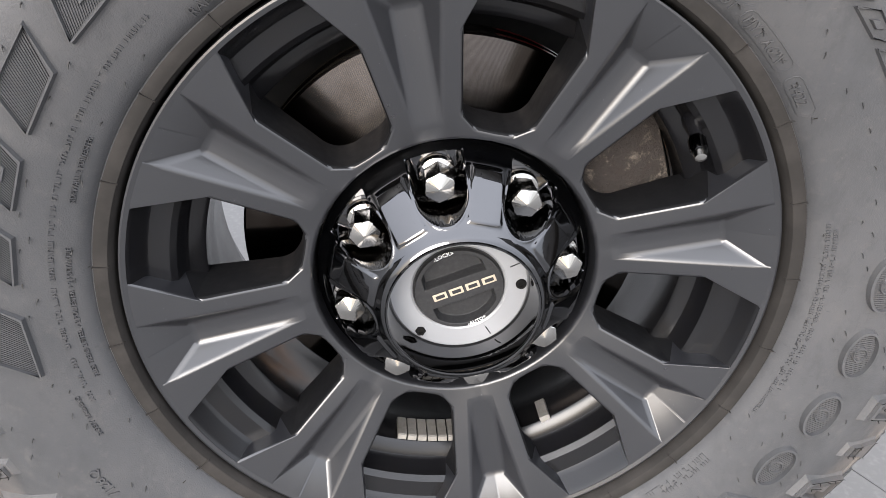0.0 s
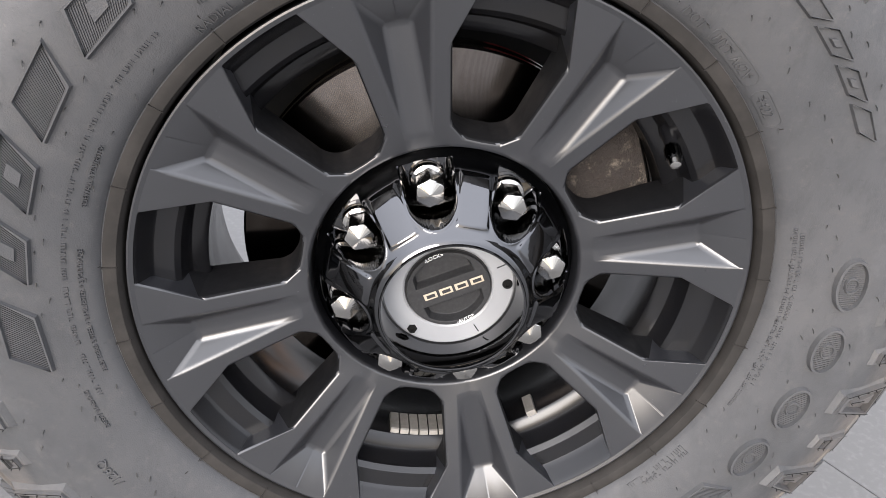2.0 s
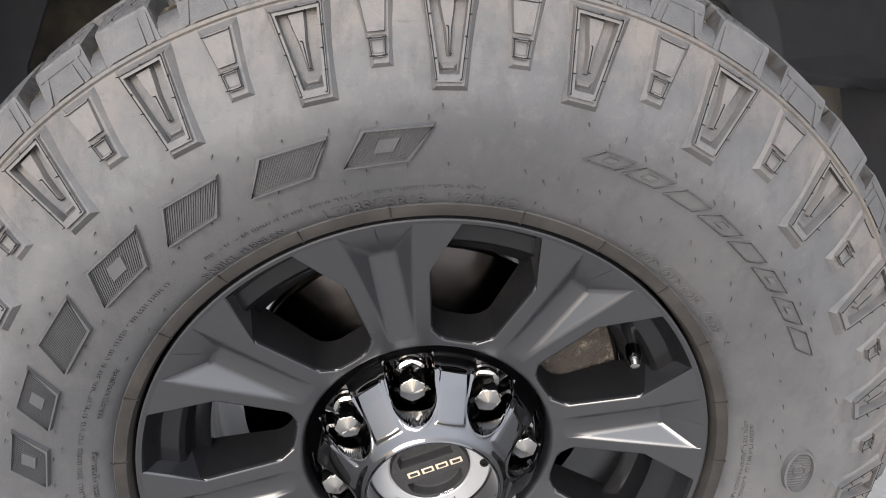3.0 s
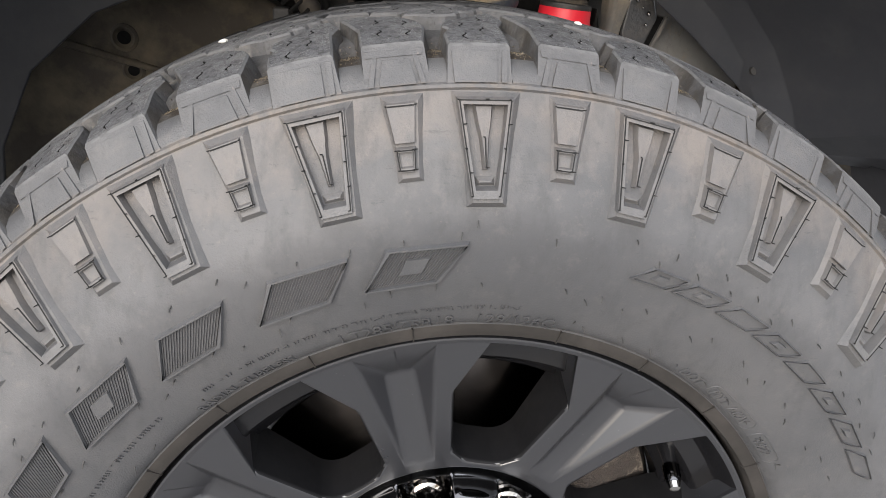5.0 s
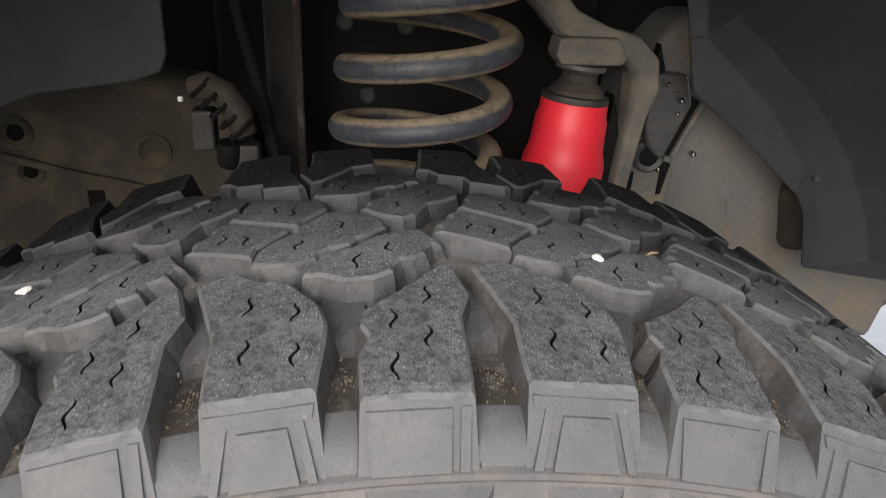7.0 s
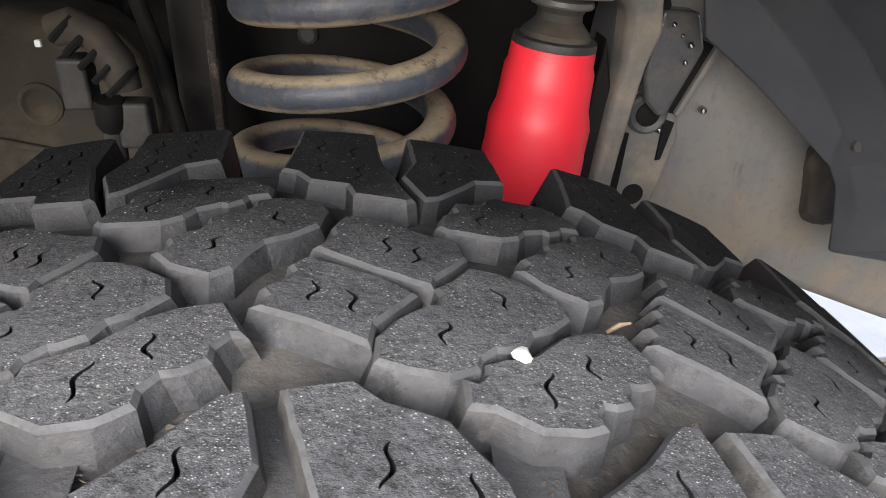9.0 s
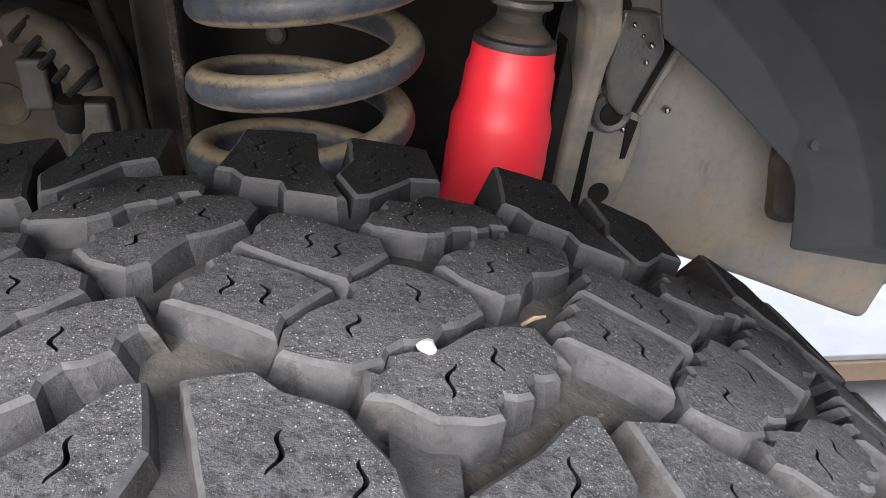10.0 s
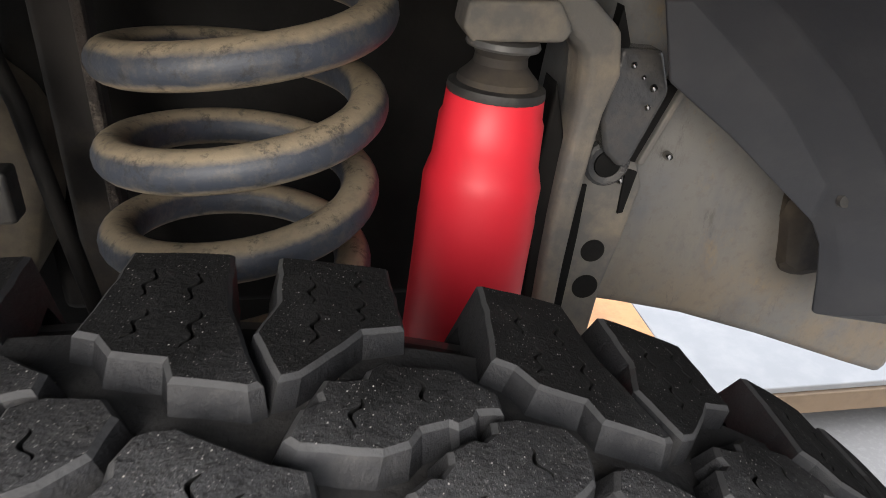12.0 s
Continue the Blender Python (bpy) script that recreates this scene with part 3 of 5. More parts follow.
def shoulder_ribs(bm, key, turn):
    """Fine raised panel and lines on the sloping outer face of a shoulder block."""
    a0, a1, y1 = (10.9, 15.9, .003) if key == "b" else (4.35, 9.15, .0078)

    def on(f, u, up):
        r = .4085 + (crown(y1) - .0025 - .4085) * u
        return pol(r, turn(a0 + (a1 - a0) * f), -.0078 + (y1 + .0078) * u - up)

    def slab(q, up):
        lo, hi = [bm.verts.new(on(f, u, -.0008)) for f, u in q], [bm.verts.new(on(f, u, up)) for f, u in q]
        bm.faces.new(hi).material_index = 2
        for i in range(len(q)):
            bm.faces.new((lo[i], lo[(i + 1) % len(q)], hi[(i + 1) % len(q)], hi[i])).material_index = 2

    if key == "b":
        slab([(.06, .02), (.78, .02), (.80, .95), (.04, .95)], .0019)
        slab([(.86, .02), (.95, .02), (.97, .97), (.88, .97)], .0017)
    else:
        slab([(.20, .02), (.82, .02), (.74, .70), (.30, .70)], .0019)
        slab([(.02, .02), (.10, .02), (.22, .80), (.14, .80)], .0017)
        slab([(.90, .02), (.98, .02), (.88, .80), (.80, .80)], .0017)
        slab([(.04, .80), (.96, .80), (.98, .97), (.02, .97)], .0020)


def block_mesh(key, corners, slits, centre, stretch, R=0.4415):
    """One rubber block: flat worn top with fine slits, rounded rim, sloping walls."""
    bm = bmesh.new()

    def turn(d):
        return (d - centre) * stretch

    ring = [(turn(d) * D2R * R, y) for d, y in corners]
    slits = [(turn(d), y, length, lean) for d, y, length, lean in slits]
    # finer, slightly uneven edge
    dense = []
    rnd = random.Random(key)
    for a, b in zip(ring, ring[1:] + ring[:1]):
        va, vb = Vector(a), Vector(b)
        run = vb - va
        stepped = key in "QSTAPW" and run.length > 0.011 and run.x * run.y > 0 and 0.3 < abs(run.y / run.x) < 3.5
        if stepped:
            # saw-tooth edge along one diagonal
            n = max(1, int(run.length / 0.0125))
            out = Vector((run.y, -run.x)).normalized() * 0.0017
            dense.append(tuple(va))
            for k in range(n):
                for f, g in ((0.10, .4), (0.42, 1.2), (0.58, -.6), (0.9, -1.1)):
                    dense.append(tuple(va + run * ((k + f) / n) + out * g * rnd.uniform(0.7, 1.2)))
            continue
        n = max(1, int(run.length / 0.005))
        for k in range(n):
            p = va.lerp(vb, k / n)
            j = 0.0003 if k else 0.0
            dense.append((p.x + rnd.uniform(-j, j), p.y + rnd.uniform(-j, j)))
    dense = inset(dense, -0.0003 if key in "bc" else -0.0011)
    inner = inset(dense, 0.0013)

    def at(p, h):
        return pol(crown(p[1]) + h, p[0] / R / D2R, p[1])

    flat_of = {}

    def loop(pts, h):
        vs = []
        for p in pts:
            v = bm.verts.new((p[0], p[1], 0))
            flat_of[v] = (p, h)
            vs.append(v)
        return vs

    top = loop(inner, 0.0)
    edges = [bm.edges.new((a, b)) for a, b in zip(top, top[1:] + top[:1])]
    holes = []
    for s in slits:
        h = loop(slit(*s), 0.0)
        holes.append(h)
        edges += [bm.edges.new((a, b)) for a, b in zip(h, h[1:] + h[:1])]
    bmesh.ops.triangle_fill(bm, edges=edges, use_beauty=True)
    tops = set(bm.faces)
    rim = loop(dense, -0.0012)
    foot = []
    middle = Vector((sum(p[0] for p in dense) / len(dense), sum(p[1] for p in dense) / len(dense)))
    for p in dense:
        q = Vector(p) + (Vector(p) - middle).normalized() * 0.0034
        v = bm.verts.new((q.x, q.y, -0.0105))
        if p[1] < 0.013:
            flat_of[v] = ((q.x, -0.0090), 0.4065 - crown(-0.0090))
        elif p[1] > 0.228:
            flat_of[v] = ((q.x, 0.239), 0.4065 - crown(0.239))
        else:
            flat_of[v] = (tuple(q), -0.0098 if 0.075 < p[1] < 0.185 else -0.0160)
        foot.append(v)
    n = len(dense)
    for i in range(n):
        j = (i + 1) % n
        bm.faces.new((top[i], top[j], rim[j], rim[i])).material_index = 4
        f = bm.faces.new((rim[i], rim[j], foot[j], foot[i]))
        f.material_index = 2 if dense[i][1] < .013 and dense[j][1] < .013 else 1
    for h in holes:
        low = []
        for v in h:
            w = bm.verts.new(v.co)
            flat_of[w] = (flat_of[v][0], -0.006)
            low.append(w)
        for i in range(len(h)):
            j = (i + 1) % len(h)
            bm.faces.new((h[i], h[j], low[j], low[i])).material_index = 3
    for v in list(bm.verts):
        p, h = flat_of[v]
        v.co = at(p, h)
    if key in "bc":
        shoulder_ribs(bm, key, turn)
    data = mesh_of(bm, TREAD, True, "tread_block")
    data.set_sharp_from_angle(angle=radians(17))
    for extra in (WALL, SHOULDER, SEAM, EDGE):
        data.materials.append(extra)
    return data


# ---- wheel: cast face, barrel, hub cover, nuts ----
SPOKE0 = -11.3


def rim_face():
    """Eight dished spokes, each with a tapering sunk channel."""
    ring = [0, 2.2, 4.4, 6.6, 9.5, 12.4, 15.3, 17.7, 20.1, 22.5]
    V = {"b0": (.2105, 0, .0240), "b1": (.2105, 2.7, .0235), "c0": (.126, 0, .0300), "c1": (.127, 4.5, .0285),
         "o2": (.197, 10.2, .0117), "o3": (.132, 11.3, .029), "o4": (.122, 15.5, .0315), "o5": (.1205, 22.5, .0315),
         "h0": (.1125, 0, .0335), "h1": (.1125, 4.7, .0335), "h2": (.1125, 11.3, .0335), "h3": (.1125, 15.5, .0335), "h4": (.1125, 22.5, .0335),
         "w0": (.110, 0, .08), "w1": (.110, 4.7, .08), "w2": (.110, 11.3, .08), "w3": (.110, 15.5, .08), "w4": (.110, 22.5, .08),
         "e3": (.2340, 6.5, .0018), "d1": (.2335, 14.6, .0190), "d2": (.1955, 9.4, .070), "d3": (.1345, 10.4, .074), "d4": (.1245, 15.2, .074), "d5": (.1235, 22.5, .074), "x1": (.2115, 11.8, .045)}
    for i, d in enumerate(ring):
        V["g%d" % i] = (.2402, d, .0002)
    for i, d in enumerate(ring):
        V["k%d" % i] = (.2436, d, -.0004)
    F = ["k%d k%d g%d g%d" % (i, i + 1, i + 1, i) for i in range(9)]
    F += ["g0 g1 g2 g3 e3 b1 b0", "e3 c1 b1", "b0 b1 c1 c0", "g3 g4 g5 g6 o2 e3", "e3 o2 c1", "c1 o2 o3", "c0 c1 h1 h0", "c1 o3 h2 h1", "o3 o4 h3 h2", "o4 o5 h4 h3",
          "h0 h1 w1 w0", "h1 h2 w2 w1", "h2 h3 w3 w2", "h3 h4 w4 w3", "g6 d1 x1 o2", "x1 d2 o2", "o2 d2 d3 o3", "o3 d3 d4 o4", "o4 d4 d5 o5"]
    bm, cache = bmesh.new(), {}
    for k in range(8):
        for s in (1, -1):
            for f in F:
                pts = [pol(V[n][0], SPOKE0 + 45 * k + s * V[n][1], V[n][2]) for n in f.split()]
                face(bm, pts if s > 0 else pts[::-1], cache)
    # round the edges between the facets, but for the outer ring
    bmesh.ops.recalc_face_normals(bm, faces=bm.faces)
    weight = bm.edges.layers.float.new("bevel_weight_edge")
    for e in bm.edges:
        if len(e.link_faces) == 2 and e.calc_face_angle(0) > radians(7) and min(math.hypot(v.co.x, v.co.z) for v in e.verts) < .239:
            deep = max(v.co.y for v in e.verts) > .05 and min(v.co.y for v in e.verts) < .035
            outer = max(math.hypot(v.co.x, v.co.z) for v in e.verts) > .239
            e[weight] = 1.0 if deep else .12 if outer else .5
    return bm


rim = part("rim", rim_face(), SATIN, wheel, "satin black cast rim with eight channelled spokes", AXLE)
rounding = soften(rim, 0.0068, 5).modifiers["edges"]
rounding.limit_method, rounding.use_clamp_overlap = "WEIGHT", False
part("rim_lip", revolve([(.2448, .0160), (.2452, .0020), (.2446, -.0010), (.2432, -.0012), (.2402, .0002)], 180), SATIN, rim, "", AXLE)
# deep window walls take the darkened copy, so their shade is in the colour
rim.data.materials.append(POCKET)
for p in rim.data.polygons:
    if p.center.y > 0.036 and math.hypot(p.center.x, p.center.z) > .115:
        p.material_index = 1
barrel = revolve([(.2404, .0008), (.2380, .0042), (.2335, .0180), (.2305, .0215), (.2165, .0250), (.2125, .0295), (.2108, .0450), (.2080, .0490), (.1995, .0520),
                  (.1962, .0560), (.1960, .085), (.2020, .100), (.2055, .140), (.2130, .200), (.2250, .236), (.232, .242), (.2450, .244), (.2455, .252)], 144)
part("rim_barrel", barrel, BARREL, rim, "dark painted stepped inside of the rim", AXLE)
for k in range(6):
    bm = bmesh.new()
    r0, r1, a = .1905, .1955, 177.0 + 2.85 * k
    c = {}
    ring = [[pol(r, a + da, y) for r, y in ((r1, .056), (r0 + .0008, .057), (r0, .0585), (r0, .0800), (r0 + .0008, .0815), (r1, .0825))] for da in (0.12, 2.55)]
    for i in range(5):
        face(bm, (ring[0][i], ring[0][i + 1], ring[1][i + 1], ring[1][i]), c)
    face(bm, ring[0], c), face(bm, ring[1][::-1], c)
    part("balance_weight", bm, LEAD, rim, "grey stick-on balance weight with stamped marks" if k == 0 else "", AXLE, smooth=False)
bm = bmesh.new()
c = {}
ring = [[pol(r, a, y) for r, y in ((.1955, .052), (.190, .053), (.190, .076), (.1955, .078))] for a in (150.2, 153.0)]
for i in range(3):
    face(bm, (ring[0][i], ring[0][i + 1], ring[1][i + 1], ring[1][i]), c)
face(bm, ring[0], c), face(bm, ring[1][::-1], c)
part("balance_weight", bm, LEAD, rim, "", AXLE, smooth=False)

# valve stem with its cap
base, tip = pol(.2125, 53.5, .040), pol(.1985, 56.9, .0015)
d = (tip - base).normalized()
stem_m = AXLE @ Matrix.Translation(base) @ d.to_track_quat("Z", "Y").to_matrix().to_4x4()
L = (tip - base).length
valve = part("valve_stem", lathe([(0, 0), (.0072, 0), (.0072, .006), (.0058, .012), (.0048, .020), (.0046, L - .020), (0, L - .020)], 20), BARREL, wheel, "black rubber valve stem", stem_m)
bm = lathe([(0, L - .0205), (.0056, L - .0205), (.0058, L - .008), (.0052, L - .006), (.0, L - .006)], 24)
for i in range(12):
    a = i * 30 * D2R
    box(-.0005, .0005, .0052, .0064, L - .020, L - .0085, bm, Matrix.Rotation(a, 4, "Z"))
cap = part("valve_cap", bm, GLOSS, valve, "ribbed black valve cap", stem_m)
part("valve_tip", lathe([(.0, L), (.0022, L), (.0042, L - .0012), (.0050, L - .0058), (0, L - .0058)], 16), CHROME, valve, "bright metal valve tip", stem_m)


def hub_cover():
    """Sloping gloss cover, scalloped round each of the eight nuts."""
    bm = bmesh.new()
    cone = [(.0575, -.0200), (.0600, -.0185), (.0640, -.0130), (.0700, -.0070), (.0800, .0030), (.0906, .0135), (.0990, .0235), (.1022, .0345), (.1085, .0430)]

    def height(r):
        for (r0, y0), (r1, y1) in zip(cone, cone[1:]):
            if r <= r1:
                return y0 + (y1 - y0) * max(0, (r - r0)) / (r1 - r0)
        return cone[-1][1]

    nr, na = 44, 640
    radii = [.0575 + (.1090 - .0575) * i / nr for i in range(nr + 1)]
    grid = []
    for i in range(na):
        a = 360 * i / na
        row = []
        off = ((a - SPOKE0 + 22.5) % 45 - 22.5) * D2R
        for r in radii:
            u, v = r * math.sin(off), r * math.cos(off)
            # distance into the rounded scallop
            if v < .0855:
                dist = .0185 - math.hypot(u, v - .0855)
            else:
                dist = .0185 + (v - .0855) * 0.16 - abs(u)
            dist = min(dist, .1035 - r)
            k = min(1, max(0, (dist + .0006) / .0032))
            k = k * k * (3 - 2 * k)
            # flat raised pad between two scallops
            off2 = off - (22.5 if off > 0 else -22.5) * D2R
            pad = min(.0135 - abs(r * math.sin(off2)), r * math.cos(off2) - .0655, .1000 - r * math.cos(off2))
            pad = min(1, max(0, pad / .0026)) * .0022
            rim_up = max(0, 1 - abs(dist + .0012) / .0016) * .0011
            row.append(bm.verts.new(pol(r, a, (height(r) - rim_up - pad) * (1 - k) + .0465 * k)))
        grid.append(row)
    for i in range(na):
        p, q = grid[i], grid[(i + 1) % na]
        for j in range(nr):
            bm.faces.new((p[j], p[j + 1], q[j + 1], q[j]))
    revolve([(.1090, .0432), (.1095, .048), (.1088, .060)], 128, bm=bm)
    return bm


hub = part("hub_cover", hub_cover(), GLOSS, wheel, "gloss black hub cover scalloped round the nuts", AXLE)
hub.data.set_sharp_from_angle(angle=radians(70))
part("cover_rim", revolve([(.0575, -.0200), (.0568, -.0212), (.0556, -.0208), (.0548, -.0190), (.0545, .0145)], 96), GLOSS, hub, "", AXLE)
part("lock_ring", revolve([(.0545, .0145), (.0530, .0130), (.0375, .0128), (.0358, .0140), (.0350, .0170)], 96), SILVER, hub, "silver-grey locking ring with two screws", AXLE)
part("back_plate", lathe([(.1095, .056), (0, .056)], 48, m=Matrix.Rotation(-math.pi / 2, 4, "X")), BLACK, hub, "", AXLE)


def dial():
    """Round knob with a raised grip bar between two half-moon hollows."""
    bm = bmesh.new()
    n, rings = 220, 80
    tilt = -21 * D2R
    grid = []
    for i in range(n):
        a = 2 * math.pi * i / n
        row = []
        for j in range(1, rings + 1):
            r = .0352 * j / rings
            x, z = r * math.sin(a), r * math.cos(a)
            u, v = x * math.cos(tilt) - z * math.sin(tilt), x * math.sin(tilt) + z * math.cos(tilt)
            v = abs(v)
            dist = min(v - .0095, .0305 - math.hypot(u, v), .0235 - abs(u) + max(0, .02 - v) * .1)
            k = min(1, max(0, (dist + .0005) / .0022))
            k = k * k * (3 - 2 * k)
            y = .0105 + .009 * k + (.004 if r > .0340 else 0)
            row.append(bm.verts.new((x, y, z)))
        grid.append(row)
    mid = bm.verts.new((0, .0105, 0))
    for i in range(n):
        p, q = grid[i], grid[(i + 1) % n]
        bm.faces.new((mid, p[0], q[0]))
        for j in range(rings - 1):
            bm.faces.new((p[j], p[j + 1], q[j + 1], q[j]))
    return bm


part("lock_dial", dial(), DIAL, hub, "black lock dial with a grip bar", AXLE)
# maker's badge on the grip bar as plain bars, tilted like the bar
for k in range(4):
    x = -.0212 + k * .0132
    bm = box(x, x + .0110, .0098, .0106, -.0030, .0030)
    part("badge_bar", bm, GOLD, hub, "pale champagne badge bar" if k == 0 else "", AXLE @ Matrix.Rotation(-21 * D2R, 4, "Y"), bevel=0.0008, smooth=False)
    part("badge_slot", box(x + .0022, x + .0092, .0094, .00985, -.0013, .0015), DIAL, hub, "", AXLE @ Matrix.Rotation(-21 * D2R, 4, "Y"), smooth=False)


def flat_text(text, r, deg, size, y, upright, name, material, parent, label=""):
    """Lettering bent round the axle on a flat face."""
    verts, faces = letters(text, size, 0.0005)
    bm = bmesh.new()
    vs = []
    for p in verts:
        if upright:
            vs.append(bm.verts.new(pol(r + p.y, deg + p.x / r / D2R, y - p.z)))
        else:
            vs.append(bm.verts.new(pol(r - p.y, deg - p.x / r / D2R, y - p.z)))
    for f in faces:
        bm.faces.new([vs[i] for i in f])
    return part(name, bm, material, parent, label, AXLE, smooth=False)


flat_text("-LOCK>", .0313, -24, .0044, .0102, True, "lettering", WHITE, hub, "white printed word")
flat_text("-AUTO>", .0336, 152, .0044, .0102, False, "lettering", WHITE, hub)
for deg in (86.7, -142.8):
    m = AXLE @ Matrix.Translation(pol(.0482, deg, .0130)) @ Matrix.Rotation(math.pi / 2, 4, "X")
    part("screw", lathe([(0, .0005), (.0016, .0005), (.0018, .0022), (.0036, .0022), (.0042, .0010), (.0044, -.001)], 6 if deg < 0 else 24), DARK, hub, "small dark cap screw", m, smooth=False)
for deg in (65, 148):
    part("ring_mark", prism([(-.0004, -.004), (.0004, -.004), (.0004, .004), (-.0004, .004)], -.0001, .0010), DIAL, hub, "", AXLE @ Matrix.Rotation(deg * D2R, 4, "Y") @ Matrix.Translation((0, .0125, .0465)), smooth=False)


def lug_nut():
    """Tall hexagonal chrome nut with a cone tip and a round flange."""
    bm = bmesh.new()
    rings = [(.0140, .0, 0), (.0145, .004, 0), (.0135, .008, 0), (.0116, .0095, 1), (.0120, .0315, 1), (.0115, .0325, 1), (.0101, .0330, 0), (.0010, .0362, 0)]
    loops = []
    for r, z, hexed in rings:
        loop = []
        for i in range(24):
            a = 2 * math.pi * i / 24
            q = r
            if hexed:
                b = (a + math.pi / 6) % (math.pi / 3) - math.pi / 6
                q = min(r, (.0104 if r > .0105 else r * .9) / math.cos(b))
            loop.append(bm.verts.new((q * math.cos(a), q * math.sin(a), z)))
        loops.append(loop)
    for p, q in zip(loops, loops[1:]):
        for i in range(24):
            bm.faces.new((p[i], p[(i + 1) % 24], q[(i + 1) % 24], q[i]))
    bm.faces.new(loops[-1])
    return mesh_of(bm, CHROME, False, "lug_nut")


nut = lug_nut()
for k in range(8):
    deg = SPOKE0 + 45 * k
    m = AXLE @ Matrix.Translation(pol(.0850, deg, .0458)) @ Matrix.Rotation(math.pi / 2, 4, "X") @ Matrix.Rotation((k * 23 % 60) * D2R, 4, "Z")
    part("lug_nut", nut, CHROME, wheel, "chrome capped lug nut with a cone tip" if k == 0 else "", m)

# ---- raised sidewall detail ----


def wall_slab(quads, bm=None):
    """Raised pieces on the sidewall. Each: outline of (radius, degrees), height at foot edge and top inset."""
    bm = bm or bmesh.new()
    for outline, h, bev in quads:
        R = sum(r for r, _ in outline) / len(outline)
        flat = [(d * D2R * R, r) for r, d in outline]
        top = inset(flat, bev)
        a = [bm.verts.new(on_wall(r, x / R / D2R, -.0006)) for x, r in flat]
        b = [bm.verts.new(on_wall(r, x / R / D2R, h)) for x, r in top]
        for i in range(len(a)):
            j = (i + 1) % len(a)
            bm.faces.new((a[i], a[j], b[j], b[i]))
        bm.faces.new(b)
    return bm


def wall_frame(outer, inner, h, floor, bm, bev=.0010):
    """A raised band between two outlines, with a sunk floor."""
    R = sum(r for r, _ in outer) / len(outer)
    fo, fi = [(d * D2R * R, r) for r, d in outer], [(d * D2R * R, r) for r, d in inner]
    ot, it = inset(fo, bev), inset(fi, -.0004)
    loops = [[bm.verts.new(on_wall(r, x / R / D2R, q)) for x, r in pts] for pts, q in ((fo, -.0006), (ot, h), (it, h), (fi, floor))]
    for a, b in zip(loops, loops[1:]):
        for i in range(len(a)):
            j = (i + 1) % len(a)
            bm.faces.new((a[i], a[j], b[j], b[i]))
    bm.faces.new(loops[-1])


def trapezoid(r1, w1, r0, w0, shift=0.0):
    return [(r1, shift - w1), (r1, shift + w1), (r0, shift + w0), (r0, shift - w0)]


def seam_line(p, q, up, bm, wide=.0007, ticks=0):
    """A fine dark mould seam between two wall points (radius, degrees), with short hairs along it."""
    R = (p[0] + q[0]) / 2
    a, b = Vector((p[1] * D2R * R, p[0])), Vector((q[1] * D2R * R, q[0]))
    side = Vector((-(b - a).y, (b - a).x)).normalized() * wide / 2
    wall_slab([([(v.y, v.x / R / D2R) for v in (a + side, b + side, b - side, a - side)], up, .0001)], bm)
    for k in range(ticks + 1):
        c = a.lerp(b, k / max(1, ticks))
        foot = on_wall(c.y, c.x / R / D2R, up - .001)
        tip = on_wall(c.y + .0006, (c.x + (.0016 if k % 2 else -.0013)) / R / D2R, up + .0012)
        tube([foot, tip], [.00055, .0003], 4, bm)


def big_lug(w):
    """Raised wedge-shaped frame with a sunk middle and a tapering tongue."""
    bm = bmesh.new()
    wall_frame(trapezoid(.4044, 2.85 * w, .3440, 1.95 * w, .18), trapezoid(.3984, 1.74 * w, .3555, .94 * w), .0050, -.0004, bm, .0042)
    wall_frame(trapezoid(.4022, 2.35 * w, .3500, 1.45 * w), trapezoid(.3982, 1.72 * w, .3556, .92 * w), .0078, -.0004, bm)
    # tongue: broad at the top, then a narrow tail
    tongue = [(.3985, -1.02 * w), (.3985, .78 * w), (.3900, .66 * w), (.3800, .42 * w), (.3640, .30 * w), (.3640, -.26 * w), (.3800, -.50 * w), (.3880, -.78 * w)]
    wall_slab([(tongue, .0048, .0016)], bm)
    wall_slab([([(.3612, -1.0 * w), (.3612, 1.0 * w), (.3553, .93 * w), (.3553, -.93 * w)], .0022, .0026)], bm)
    first = len(bm.faces)
    tl, tr, br, bl = (.4008, -2.06 * w), (.4008, 2.06 * w), (.3520, 1.22 * w), (.3520, -1.22 * w)
    seam_line(tl, tr, .0081, bm, .0008, 2)
    seam_line(tl, bl, .0081, bm, .0009, 4)
    seam_line(tr, br, .0081, bm, .0009, 4)
    seam_line((.3815, -.03), (.3660, .01), .0052, bm, .0009, 1)
    data = mesh_of(bm, LUG, True, "sidewall_lug")
    data.materials.append(SEAM)
    for p in data.polygons[first:]:
        p.material_index = 1
    return data


def small_lug(w):
    """Small raised block with a square frame below."""
    bm = bmesh.new()
    wall_slab([(trapezoid(.4042, 1.85 * w, .3590, 1.26 * w, .20), .0036, .0036)], bm)
    wall_slab([(trapezoid(.4015, 1.4 * w, .3795, 1.0 * w), .0060, .0014)], bm)
    wall_frame(trapezoid(.3788, .98 * w, .3655, .82 * w), trapezoid(.3760, .60 * w, .3687, .52 * w), .0062, .0036, bm)
    first = len(bm.faces)
    seam_line((.3992, -1.1 * w), (.3992, 1.1 * w), .0064, bm, .0009, 1)
    a, b, c, d = (.3772, -.76 * w), (.3772, .76 * w), (.3672, .66 * w), (.3672, -.66 * w)
    for p, q in ((a, b), (b, c), (c, d), (d, a)):
        seam_line(p, q, .0065, bm, .0008, 1)
    data = mesh_of(bm, LUG, True, "sidewall_lug")
    data.materials.append(SEAM)
    for p in data.polygons[first:]:
        p.material_index = 1
    return data


